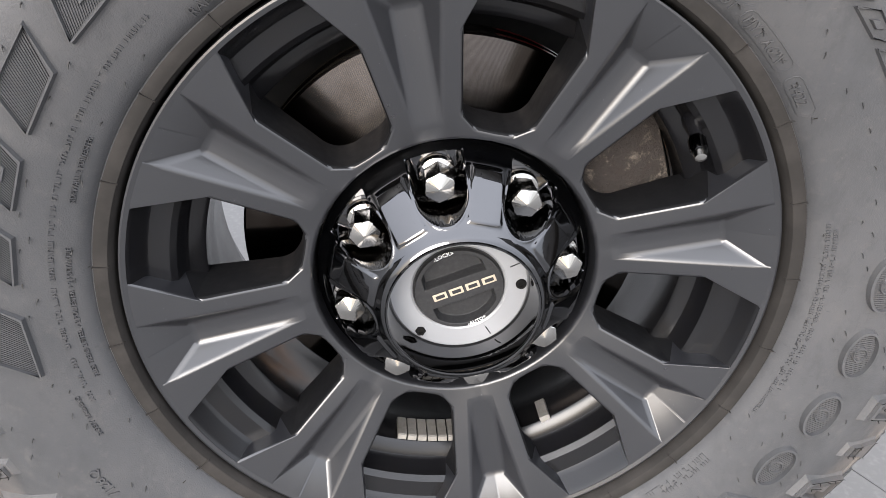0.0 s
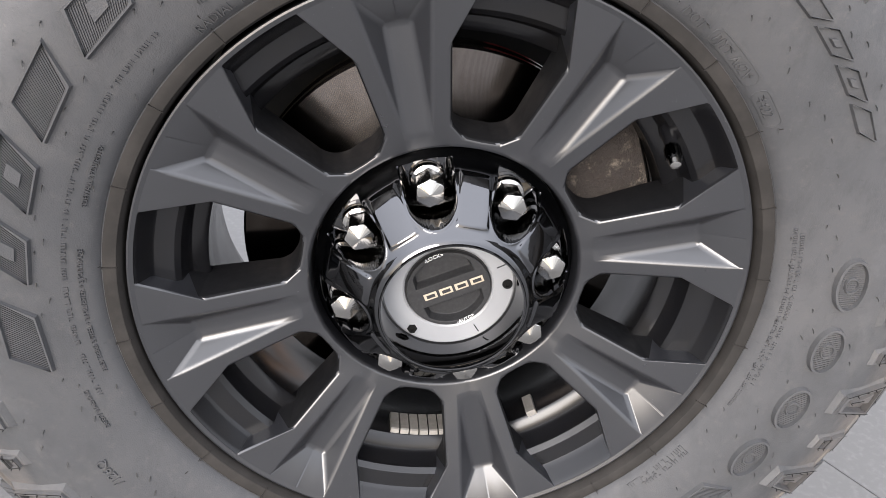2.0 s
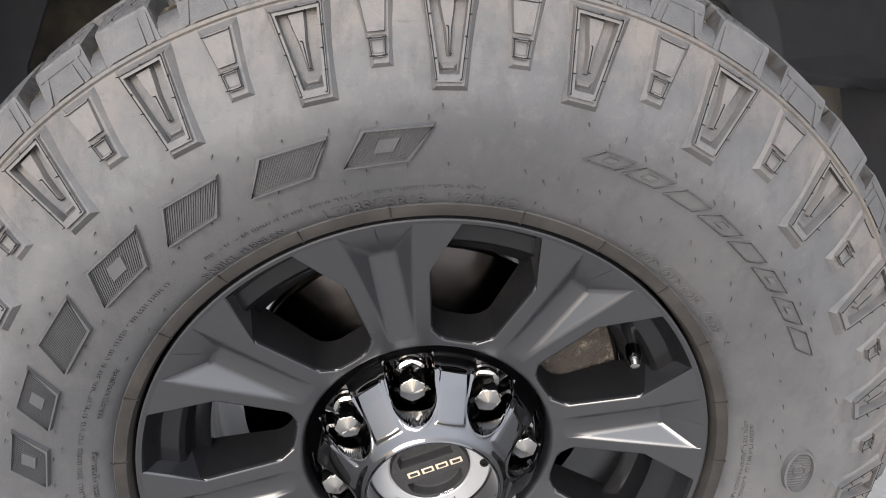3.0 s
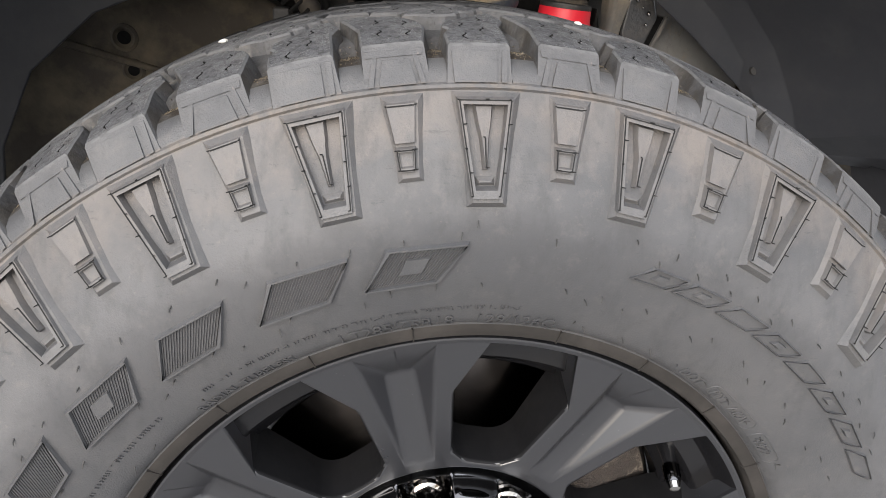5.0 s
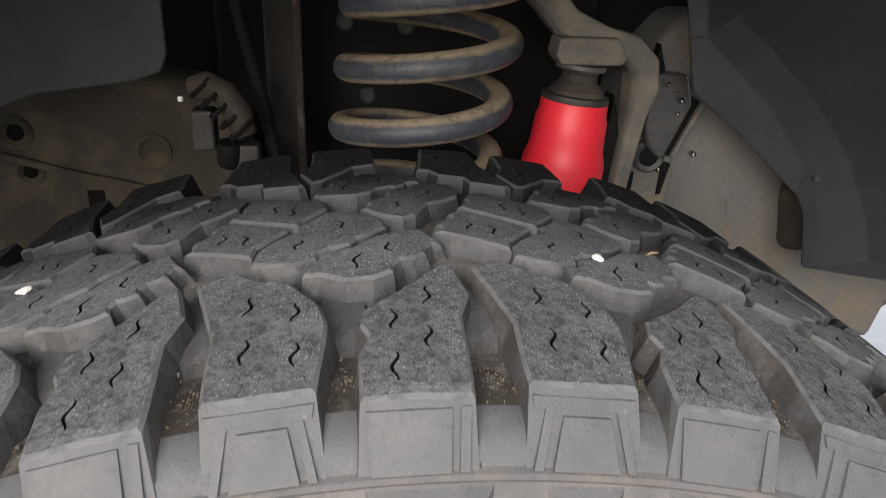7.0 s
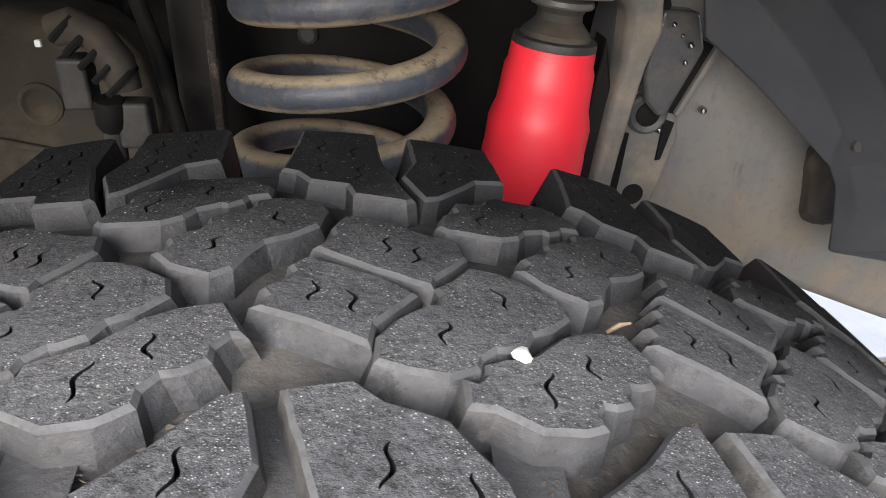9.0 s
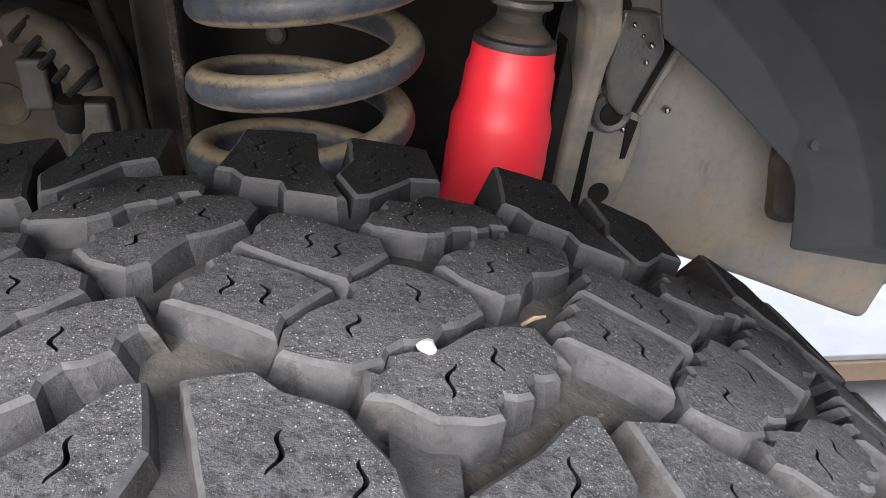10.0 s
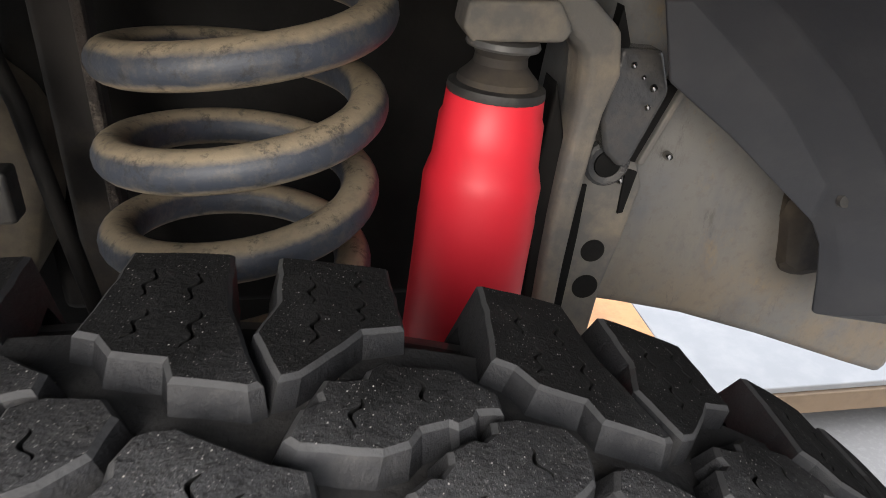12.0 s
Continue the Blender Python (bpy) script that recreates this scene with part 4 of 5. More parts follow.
lugs = {}
for k in range(UNITS):
    for centre, half, build in ((-0.15, 2.3, big_lug), (6.75, 1.3, small_lug)):
        deg, stretch = spread(centre, half, k)
        key = (build, stretch)
        if key not in lugs:
            lugs[key] = build(stretch)
        part("sidewall_lug", lugs[key], SIDE, tyre, "raised wedge-shaped frame on the sidewall" if k == 0 else "", spun(deg))


def oval(r0, r1, deg, width, n=26):
    return [((r0 + r1) / 2 + (r1 - r0) / 2 * math.cos(2 * math.pi * i / n), deg + width / 2 * math.sin(2 * math.pi * i / n)) for i in range(n)]


def round_mark(r0, r1, deg, width):
    """A raised oval in place of one large round moulded letter, and its fine ribbing."""
    bm, fine = bmesh.new(), bmesh.new()
    tw = .0034 / r0 / D2R
    wall_frame(oval(r0, r1, deg, width), oval(r0 + .0034, r1 - .0034, deg, width - 2 * tw), .0042, .0005, bm)
    n = max(6, int(width * D2R * r0 / .0020))
    for k in range(n):
        f = (k + .5) / n * 2 - 1
        h = (r1 - r0 - .0074) / 2 * math.sqrt(max(0, 1 - f * f))
        a, w, m = deg + f * (width / 2 - tw), .0005 / r0 / D2R, (r0 + r1) / 2
        if h > .001:
            wall_slab([([(m + h, a - w), (m + h, a + w), (m - h, a + w), (m - h, a - w)], .0013, .0002)], fine)
    wall_frame(oval(r0 + .0075, r1 - .0075, deg, width * .34), oval(r0 + .009, r1 - .009, deg, width * .22), .0026, .0004, bm)
    return bm, fine


def mark(lean, r0, r1, deg, width, hollow, hatch=True):
    """A raised slanting bar in place of one large moulded letter: outlined, and its fine ribbing."""
    bm, fine = bmesh.new(), bmesh.new()
    rm = (r0 + r1) / 2
    o = [(r1, deg - width / 2 + lean), (r1, deg + width / 2 + lean), (r0, deg + width / 2 - lean), (r0, deg - width / 2 - lean)]
    t = .0025 if hatch else .0014
    tw = t / rm / D2R
    i = [(r1 - t, deg - width / 2 + lean + tw), (r1 - t, deg + width / 2 + lean - tw), (r0 + t, deg + width / 2 - lean - tw), (r0 + t, deg - width / 2 - lean + tw)]
    wall_frame(o, i, .0036 if hatch else .0026, .0004, bm)
    if hatch:
        n = max(4, int(width * D2R * rm / .0020))
        for k in range(n):
            f = (k + .5) / n
            a0, a1 = i[0][1] + (i[1][1] - i[0][1]) * f, i[3][1] + (i[2][1] - i[3][1]) * f
            w = .0005 / rm / D2R
            wall_slab([([(r1 - t, a0 - w), (r1 - t, a0 + w), (r0 + t, a1 + w), (r0 + t, a1 - w)], .0013, .0002)], fine)
    if hollow:
        w = width * .16
        s = lean * .35
        h = (r1 - r0) * .2
        wall_slab([([(rm + h, deg - w + s), (rm + h, deg + w + s), (rm - h, deg + w - s), (rm - h, deg - w - s)], .0026, .0008)], bm)
    return bm, fine


def name_bar(meshes, label=""):
    part("name_bar", meshes[0], SIDE, tyre, label, AXLE)
    if meshes[1].faces:
        tagged(part("fine_ribbing", meshes[1], SIDE, tyre, "", AXLE), kind="stuff")


# large moulded names stand as plain raised bars
for k, (deg, w, hollow) in enumerate([(-91.0, 9.5, 0), (-78.0, 7.0, 1), (-67.5, 7.0, 1), (-56.5, 8.5, 0), (-44.0, 9.0, 1), (-32.0, 8.0, 0), (-19.2, 8.5, 0), (-7.2, 8.5, 1)]):
    name_bar(mark(1.6, .2985, .3250, deg, w, hollow), "raised ribbed bar of a moulded name" if k == 0 else "")
for k, (deg, w, hollow) in enumerate([(19.8, 4.6, 1), (25.4, 5.0, 1), (31.6, 5.0, 0), (37.6, 5.0, 1), (43.4, 4.6, 0), (49.2, 4.8, 1), (55.2, 4.8, 1), (61.0, 4.6, 0)]):
    name_bar(mark(1.1, .3125, .3245, deg, w, hollow, False))
for k, (deg, w, hollow) in enumerate([(86.0, 8.5, 0), (97.5, 8.0, 1), (108.8, 8.0, 1), (120.0, 8.0, 1), (131.0, 7.5, 0), (142.0, 7.5, 0), (153.5, 8.0, 1), (165.0, 8.0, 1)]):
    name_bar(round_mark(.2990, .3255, deg, w * 1.06) if hollow or k == 0 else mark(-1.2, .3000, .3245, deg, w, 0))


def wall_text(text, r, deg, size, upright=True, up=.0015, name="moulded_text"):
    verts, faces = letters(text, size, .001)
    bm = bmesh.new()
    vs = []
    for p in verts:
        rr = r + (p.y if upright else -p.y)
        dd = deg + (p.x if upright else -p.x) / r / D2R
        vs.append(bm.verts.new(on_wall(rr, dd, up * (1 if p.z > 0 else -.5))))
    for f in faces:
        bm.faces.new([vs[i] for i in f])
    return part(name, bm, SIDE, tyre, "", AXLE, smooth=False)


wall_text("LT285/75R18", .2618, -10.2, .0128)
wall_text("129/126Q", .2618, 5.9, .0128)
wall_text("RADIAL TUBELESS", .2625, -31.5, .0085)
wall_text("DOT", .2635, 34.5, .0090)
wall_text("PJYT A62V", .2640, 43.2, .0090)
wall_text("4422", .2640, 53.3, .0090)
wall_text("/126Q", .306, -117.0, .011)
wall_text("SIDEWALL 2 POLYESTER", .2690, -65.5, .0045)
wall_text("PLIES TREAD 2 STEEL + 2 POLYESTER + 2 POLYAMIDE", .2690, -89, .0045)
wall_text("SAFETY WARNING", .2860, -106, .0045)
for a0, a1 in ((39.0, 48.0), (51.2, 56.2)):
    bm = bmesh.new()
    n = 14
    pts = [(.2735, a0 + (a1 - a0) * i / n) for i in range(n + 1)] + [(.2675 + .0060 * math.cos(t), a1 + math.sin(t) * 1.1) for t in (.6, 1.2, 1.9, 2.5)]
    pts += [(.2615, a1 - (a1 - a0) * i / n) for i in range(n + 1)] + [(.2675 - .0060 * math.cos(t), a0 - math.sin(t) * 1.1) for t in (.6, 1.2, 1.9, 2.5)]
    R = .2675
    inner = [(r, x / R / D2R) for x, r in inset([(d * D2R * R, r) for r, d in pts], .0011)]
    wall_frame(pts, inner, .0008, .0001, bm)
    part("code_border", bm, SIDE, tyre, "", AXLE)


def word_line(r, a0, a1, size, seed):
    """A line of fine moulded print too small to read: short raised bars."""
    bm = bmesh.new()
    rnd = random.Random(seed)
    a = a0
    while a < a1:
        for _ in range(rnd.randint(3, 9)):
            w = size * rnd.uniform(.5, .8) / r / D2R
            if rnd.random() < .8:
                wall_slab([([(r + size * .5, a), (r + size * .5, a + w * .5), (r - size * .5, a + w * .5), (r - size * .5, a)], .0012, .0001)], bm)
            if rnd.random() < .6:
                q = rnd.choice((.5, 0, -.4))
                wall_slab([([(r + size * q, a), (r + size * q, a + w), (r + size * (q - .18), a + w), (r + size * (q - .18), a)], .0012, .0001)], bm)
            a += w * 1.35
        a += size * .7 / r / D2R
    return part("fine_print", bm, SIDE, tyre, "", AXLE, smooth=False)


word_line(.2800, -104, -43, .0028, 3)
word_line(.2770, -36, 5, .0026, 4)
word_line(.2700, 76, 112, .0026, 5)
word_line(.2745, 77, 108, .0026, 6)
word_line(.2660, 126, 136, .0034, 7)
word_line(.2710, 126, 133, .0034, 8)

# thin radial ribs across the bead, and little mould whiskers
long_rib = mesh_of(wall_slab([([(.2592, -.12), (.2592, .12), (.2486, .12), (.2486, -.12)], .0026, .0002), ([(.2720, .3), (.2720, .5), (.2602, .2), (.2602, .0)], .0009, .0002)]), BEAD, False, "bead_rib")
short_rib = mesh_of(wall_slab([([(.2592, -.12), (.2592, .12), (.2486, .12), (.2486, -.12)], .0026, .0002)]), BEAD, False, "bead_rib")
for k in range(24):
    part("bead_rib", long_rib if k % 3 == 0 else short_rib, BEAD, tyre, "", spun(13.3 + 14.72 * k))
bm = bmesh.new()
rnd = random.Random(12)
rows = [(r, 5.2 * k + 2.6 * (i % 2) + rnd.uniform(-.7, .7)) for i, r in enumerate((.2685, .2905, .2965, .3290, .3365)) for k in range(-35, 35)]
for r, a in rows:
    if rnd.random() < .4:
        continue
    r += rnd.uniform(-.0012, .0012)
    p = on_wall(r, a, -.0003)
    q = on_wall(r, a, rnd.uniform(.001, .0025)) + Vector((rnd.uniform(-.0015, .0015), 0, rnd.uniform(-.0042, -.002)))
    tube([p, (p + q) / 2 + Vector((0, -.0008, .0003)), q], [.0005, .0004, .0003], 4, bm)
tagged(part("mould_flash", bm, BLACK, tyre, "short dark rubber mould whiskers", AXLE), kind="stuff")

# ---- brake and axle behind the spokes ----
rotor = thing("brake_rotor", (0, .12, ZC), "worn bright steel brake disc behind the spokes", "brake disc")
part("friction_ring", revolve([(.098, .102), (.173, .102), (.175, .104), (.175, .112), (.173, .114), (.173, .126), (.175, .128), (.175, .136), (.173, .138), (.098, .138), (.098, .102)], 96), STEEL, rotor, "", AXLE)
part("rotor_hat", revolve([(.099, .104), (.097, .085), (.094, .081), (.060, .080)], 72), RUST, rotor, "rusty rotor hat", AXLE)


def lump(points, seed, rough=0.004, bm=None):
    """A rounded cast body about a hull of points."""
    bm = bm or bmesh.new()
    vs = [bm.verts.new(p) for p in points]
    bmesh.ops.convex_hull(bm, input=vs)
    bmesh.ops.subdivide_edges(bm, edges=bm.edges[:], cuts=2, use_grid_fill=True)
    bmesh.ops.smooth_vert(bm, verts=bm.verts[:], factor=0.6, use_axis_x=True, use_axis_y=True, use_axis_z=True)
    for v in bm.verts:
        v.co += Vector((1, 1, 1)) * rough * noise.noise(v.co * 40 + Vector((seed, 0, 0)))
    return bm


def polar_box(r0, r1, a0, a1, y0, y1, seed):
    return lump([pol(r, a, y) for r in (r0, r1) for a in (a0, (a0 + a1) / 2, a1) for y in (y0, y1)], seed)


caliper = thing("brake_caliper", (0.16, .10, ZC), "rusty cast-iron brake caliper over the disc", "brake caliper")
part("caliper_body", polar_box(.116, .203, 34, 80, .076, .175, 1), RUST, caliper, "", AXLE)
part("guide_pin", tube([pol(.128, 82, .08), pol(.135, 92, .10), pol(.150, 100, .13)], .012, 12), RUST, caliper, "rusty guide pin", AXLE)
solo("steering_knuckle", polar_box(.06, .165, -140, -95, .15, .26, 2), RUST, "rusty cast steering knuckle behind the disc", "knuckle", m=AXLE)
solo("axle_tube", tube([(0, .15, ZC), (0, .30, ZC), (0, .9, ZC)], .055, 24), DARK, "dark dirty front axle tube", "axle")

# ---- suspension in the wheel well ----
spring_pts = []
for i in range(0, 5 * 48 + 1):
    a = -math.pi + 2 * math.pi * (i / 48 - 2.0)
    z = .8465 + .0465 * (i / 48 - 2.0)
    spring_pts.append((.0335 + .11 * (z - .862) + .0625 * math.cos(a), .398 + .0625 * math.sin(a), z))
coil_spring = thing("coil_spring", (.032, .398, .72), "grey coil spring crusted with tan road dust", "coil spring")
part("coil", tube(spring_pts, .0105, 20), SPRING, coil_spring)

shock = thing("shock_absorber", (.160, .447, .60), "shock absorber with a bright red dust boot", "shock absorber")
sm = Matrix.Translation((.176, .447, .861)) @ Matrix.Rotation(radians(5.0), 4, "Y")
part("boot", lathe([(.034, -.30), (.0400, -.20), (.0386, -.110), (.0386, -.082), (.0380, -.077), (.0380, -.058), (.0356, -.049), (.0342, -.045), (.0333, -.032), (.0326, -.018), (.0308, -.014), (.0300, -.002), (.0285, .0), (0, .0)], 48), RED, shock, "bright red plastic dust boot", sm)
part("top_cap", lathe([(.0296, -.003), (.0302, .000), (.0296, .0035), (.0260, .0045), (0, .0045)], 32), BLACK, shock, "black rubber top cap", sm)
part("stem_bushing", lathe([(.0250, .003), (.0242, .008), (.0200, .012), (.0165, .016), (.0158, .021), (.0185, .026), (0, .030)], 28), BROWN, shock, "dirt-caked brown stem bushing", sm)
part("upper_washer", lathe([(.0, .0255), (.0215, .0255), (.0225, .027), (.0215, .030), (0, .030)], 24), GREY, shock, "dusty steel washer", sm)

mount = thing("shock_mount", (.23, .49, .93), "dusty cast shock mount curving over the shock", "bracket")
arm = [(.10, .475, 1.02), (.13, .470, .962), (.165, .465, .924), (.20, .462, .908), (.224, .462, .903), (.241, .465, .888), (.245, .470, .866), (.242, .472, .842), (.238, .474, .81), (.234, .476, .77), (.231, .478, .73), (.227, .48, .66)]
bm = bmesh.new()
rings = []
for i, p in enumerate(arm):
    p = Vector(p)
    q = Vector(arm[min(i + 1, len(arm) - 1)]) - Vector(arm[max(i - 1, 0)])
    n = Vector((q.z, 0, -q.x)).normalized()
    w = .0135 if p.z > .85 else .0095
    rings.append([bm.verts.new(p + n * a + Vector((0, b, 0))) for a, b in ((-w, -.014), (w * .6, -.016), (w, -.008), (w, .018), (-w, .018))])
for a, b in zip(rings, rings[1:]):
    for k in range(5):
        bm.faces.new((a[k], a[(k + 1) % 5], b[(k + 1) % 5], b[k]))
bm.faces.new(rings[0]), bm.faces.new(rings[-1])
part("arm", bm, ARM, mount, "", bevel=.004)
part("lip_plate", prism([(.158, .8905), (.212, .8905), (.217, .897), (.208, .914), (.155, .914), (.152, .899)], .436, .47), ARM, mount, "", bevel=.003)

brace = thing("frame_bracket", (.27, .5, .75), "dark frame bracket with bolt holes and round bushings", "bracket")
part("plate", prism([(.236, .62), (.276, .62), (.284, .69), (.294, .73), (.303, .775), (.292, .806), (.250, .822), (.240, .80)], .492, .512), ARM, brace, "", bevel=.003)
part("upper_rib", prism([(.263, .880), (.256, .832), (.262, .808), (.273, .797), (.281, .797), (.302, .850), (.293, .878)], .474, .494), WET, brace, "wet black bracket rib", bevel=.005)
part("side_ridge", prism([(.316, .852), (.321, .850), (.297, .793), (.292, .795)], .484, .514), ARM, brace, "", bevel=.002)
# solid black plates in place of the shaded slots and gaps of the bracket
part("slot_shade", prism([(.302, .852), (.316, .850), (.293, .795), (.284, .797)], .4890, .5145), HOLE, brace, "black plate standing for the shade in a slot beside the rib")
part("slot_shade", prism([(.287, .790), (.296, .787), (.290, .755), (.286, .754)], .4895, .495), HOLE, brace)
part("slot_shade", prism([(.249, .778), (.259, .778), (.257, .735), (.251, .66), (.243, .66), (.246, .74)], .4895, .495), HOLE, brace)
part("slot_shade", prism([(.262, .905), (.270, .882), (.263, .835), (.257, .828), (.256, .86)], .478, .490), HOLE, brace)
# the two small ones are dark discs set in for the lower holes
for x, z, r in ((.270, .796, .017), (.272, .722, .0095), (.270, .690, .0105)):
    m = Matrix.Translation((x, .488 if r > .015 else .493, z)) @ Matrix.Rotation(math.pi / 2, 4, "X")
    part("bushing", lathe([(r, -.004), (r, .003), (r * .85, .005), (r * .6, .004), (r * .55, -.003), (0, -.003)] if r > .015 else [(r, -.002), (r, .0016), (r * .9, .0018), (r * .5, .0012), (0, .0012)], 24), WET if r > .015 else DARK, brace, "wet black bushing", m)
# black core: the shade in the middle of the large bushing
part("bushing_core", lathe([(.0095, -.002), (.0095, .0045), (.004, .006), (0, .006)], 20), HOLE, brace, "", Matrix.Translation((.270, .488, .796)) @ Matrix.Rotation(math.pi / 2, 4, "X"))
part("bolt_head", lathe([(0, .0045), (.0022, .004), (.0032, .002), (.0032, -.003)], 16), CHROME, brace, "wet shining bolt head", Matrix.Translation((.327, .508, .792)) @ Matrix.Rotation(math.pi / 2, 4, "X"))
for x, y, z, r in ((.271, .4685, .870, .0022), (.287, .4685, .855, .0028), (.285, .4685, .842, .0022), (.279, .4685, .862, .0016), (.2835, .489, .781, .0030), (.262, .487, .792, .0018)):
    part("water_drop", lathe([(0, r * .7), (r * .6, r * .55), (r, 0), (r * .9, -.001)], 12), CHROME, brace, "bright water drop", Matrix.Translation((x, y, z)) @ Matrix.Rotation(math.pi / 2, 4, "X"))
# near-black strip standing for the shaded gap between shock and arm
part("shade_strip", prism([(.214, .60), (.230, .60), (.236, .80), (.222, .86), (.214, .80)], .470, .500), DARK, brace, "", bevel=.003)

# chassis rail and inner panels, all bolted to the truck
truck = thing("pickup_truck", (0, .6, .6), "dark truck front with dusty frame rail and brackets", "truck")
rail = prism([(.225, .672), (.311, .654), (.37, .639), (.45, .611), (.547, .573), (.60, .553), (.61, .60), (.80, .62), (.80, .93), (.30, .93), (.25, .87)], .515, .60)
part("frame_rail", rail, FRAME, truck, "dusty tan-stained steel frame rail", bevel=.012)
# dark lump added where the frame has a shaded recess
part("recess_lump", lump([(x, y, z) for x, z in ((.432, .755), (.448, .690), (.462, .682), (.500, .68), (.500, .75), (.470, .79)) for y in (.503, .530)], 5, .004), BROWN, truck, "dark dirty lump standing for a shaded recess in the frame")
rear = [(-.75, .50), (-.75, .80), (-.46, .815), (-.36, .845), (-.25, .862), (-.17, .852), (-.135, .825), (-.125, .77), (-.145, .70), (-.20, .62), (-.30, .50)]
bracket = part("axle_bracket", prism(rear, .545, .62), TANCAST, truck, "brown dusty cast bracket with bolt holes", bevel=.014)
# black inset painted as the shade of a hole, nothing is cut out
part("square_hole_shade", box(-.287, -.271, .5435, .548, .726, .742), HOLE, bracket, "black inset standing for the shade in a square hole")
for x, z, r in ((-.337, .762, .011), (-.344, .801, .013), (-.218, .783, .014)):
    m = Matrix.Translation((x, .546, z)) @ Matrix.Rotation(math.pi / 2, 4, "X")
    boss = part("boss", lathe([(r * 1.35, -.002), (r * 1.25, .003), (r, .0042), (r * .8, .002), (r * .7, .0012), (0, .0012)], 20), TANCAST, bracket, "", m)
    if r < .014:
        # black disc as the shade inside the boss
        part("bore_shade", lathe([(0, .0022), (r * .62, .0022), (r * .62, -.002)], 18), HOLE, boss, "", m)
part("cast_rib", prism([(-.42, .800), (-.30, .765), (-.20, .742), (-.20, .736), (-.30, .757), (-.42, .790)], .540, .548), TANCAST, bracket, "", bevel=.003)

link = part("link_bar", box(-.100, -.068, .505, .535, .66, 1.04), BROWN, truck, "upright dusty brown link bar", bevel=.006)
part("edge_strip", box(-.073, -.066, .500, .510, .66, 1.04), RUST, link, "", bevel=.002)

# brake hose, sensor plug and cable by the bracket
plug = thing("sensor_plug", (-.126, .44, .83), "dusty cable plug with ribbed sleeve and clips", "plug")
part("sleeve", tube([(-.150, .430, .868), (-.138, .428, .872), (-.124, .426, .866), (-.114, .424, .850), (-.110, .422, .832)], [.010, .0115, .0105, .012, .010], 14), BROWN, plug, "dust-crusted ribbed sleeve")
for i in range(5):
    p = Vector((-.142, .429, .871)).lerp(Vector((-.112, .423, .838)), i / 4)
    m = Matrix.Translation(p) @ (Vector((.03, 0, -.033))).to_track_quat("Z", "Y").to_matrix().to_4x4()
    part("rib", lathe([(.0135, -.002), (.0142, 0), (.0135, .002), (.010, .002)], 14), DARK, plug, "", m)
part("clip", box(-.155, -.136, .430, .452, .815, .850), BLACK, plug, "black plastic clip", bevel=.003)
part("clip", box(-.122, -.100, .426, .445, .790, .822), BLACK, plug, "", bevel=.003)
part("tab", box(-.1622, -.158, .426, .430, .858, .8625), WHITE, plug, "pale end of a cable tie", bevel=.001)


def hose(points, radius, material, label):
    """A hanging rubber hose with a crimped ferrule at both ends."""
    ob = thing("brake_hose", points[0], label, "hose")
    part("rubber_line", tube(points, radius, 12), material, ob)
    for a, b in ((points[0], points[1]), (points[-1], points[-2])):
        d = (Vector(b) - Vector(a)).normalized()
        m = Matrix.Translation(a) @ d.to_track_quat("Z", "Y").to_matrix().to_4x4()
        part("ferrule", lathe([(0, -.004), (radius * 1.3, -.004), (radius * 1.5, 0), (radius * 1.5, .014), (radius * 1.2, .018), (0, .018)], 12), DARK, ob, "crimped dark steel ferrule", m)
    return ob


hose([(-.125, .43, .82), (-.13, .44, .76), (-.12, .45, .70), (-.10, .44, .62), (-.06, .40, .54), (-.03, .33, .48)], .007, BLACK, "black rubber brake hose running down to the axle")
hose([(-.128, .46, 1.02), (-.118, .455, .95), (-.108, .455, .90), (-.098, .46, .85), (-.085, .45, .78), (-.07, .44, .70)], .0055, DARK, "dusty thin brake hose hanging by the spring")
# panel behind the spring, its shade carried by the near-black colour
tower = part("spring_tower", prism([(-.16, .62), (.24, .62), (.24, 1.10), (-.16, 1.10)], .60, .64), DARK, truck, "near-black spring tower panel with the well's shade in its colour", bevel=.01)
tower_bm = lathe([(.085, .0), (.088, .01), (.088, .06), (.0, .06)], 36)
part("spring_seat", tower_bm, DARK, coil_spring, "dark steel upper spring seat", Matrix.Translation((.032, .398, .985)))
for x, z in ((-.028, .905), (.035, .902), (-.005, .83)):
    part("bolt", lathe([(.009, -.002), (.009, .004), (.006, .006), (0, .006)], 12), BLACK, tower, "", Matrix.Translation((x, .600, z)) @ Matrix.Rotation(math.pi / 2, 4, "X"))

# ---- wheel arch ----
ARCH = .65


def liner():
    """Curved black liner over the wheel with inner side flanges."""
    bm = revolve([(ARCH, -.045), (ARCH + .004, .0), (ARCH, .12), (ARCH - .01, .30), (ARCH - .03, .42), (ARCH - .03, .424), (ARCH + .01, .30), (ARCH + .02, .0), (ARCH + .02, -.045), (ARCH, -.045)], 72, -100, 100)
    return bm


arch = thing("fender_liner", (0, .2, ZC), "matt black plastic fender liner over the wheel", "fender liner")
part("arch", liner(), LINER, arch, "", AXLE)
# flat inner flange, and the deeper shell that folds forward from it
edge = [(.228, 1.06), (.262, .918), (.274, .871), (.322, .836), (.395, .775), (.406, .757), (.413, .728), (.418, .700), (.48, .690), (.64, .672)]
fold = [(.250, 1.06), (.272, .920), (.305, .894), (.347, .857), (.388, .809), (.403, .780), (.420, .745), (.432, .706), (.486, .693), (.64, .676)]
bm = bmesh.new()
rings = []
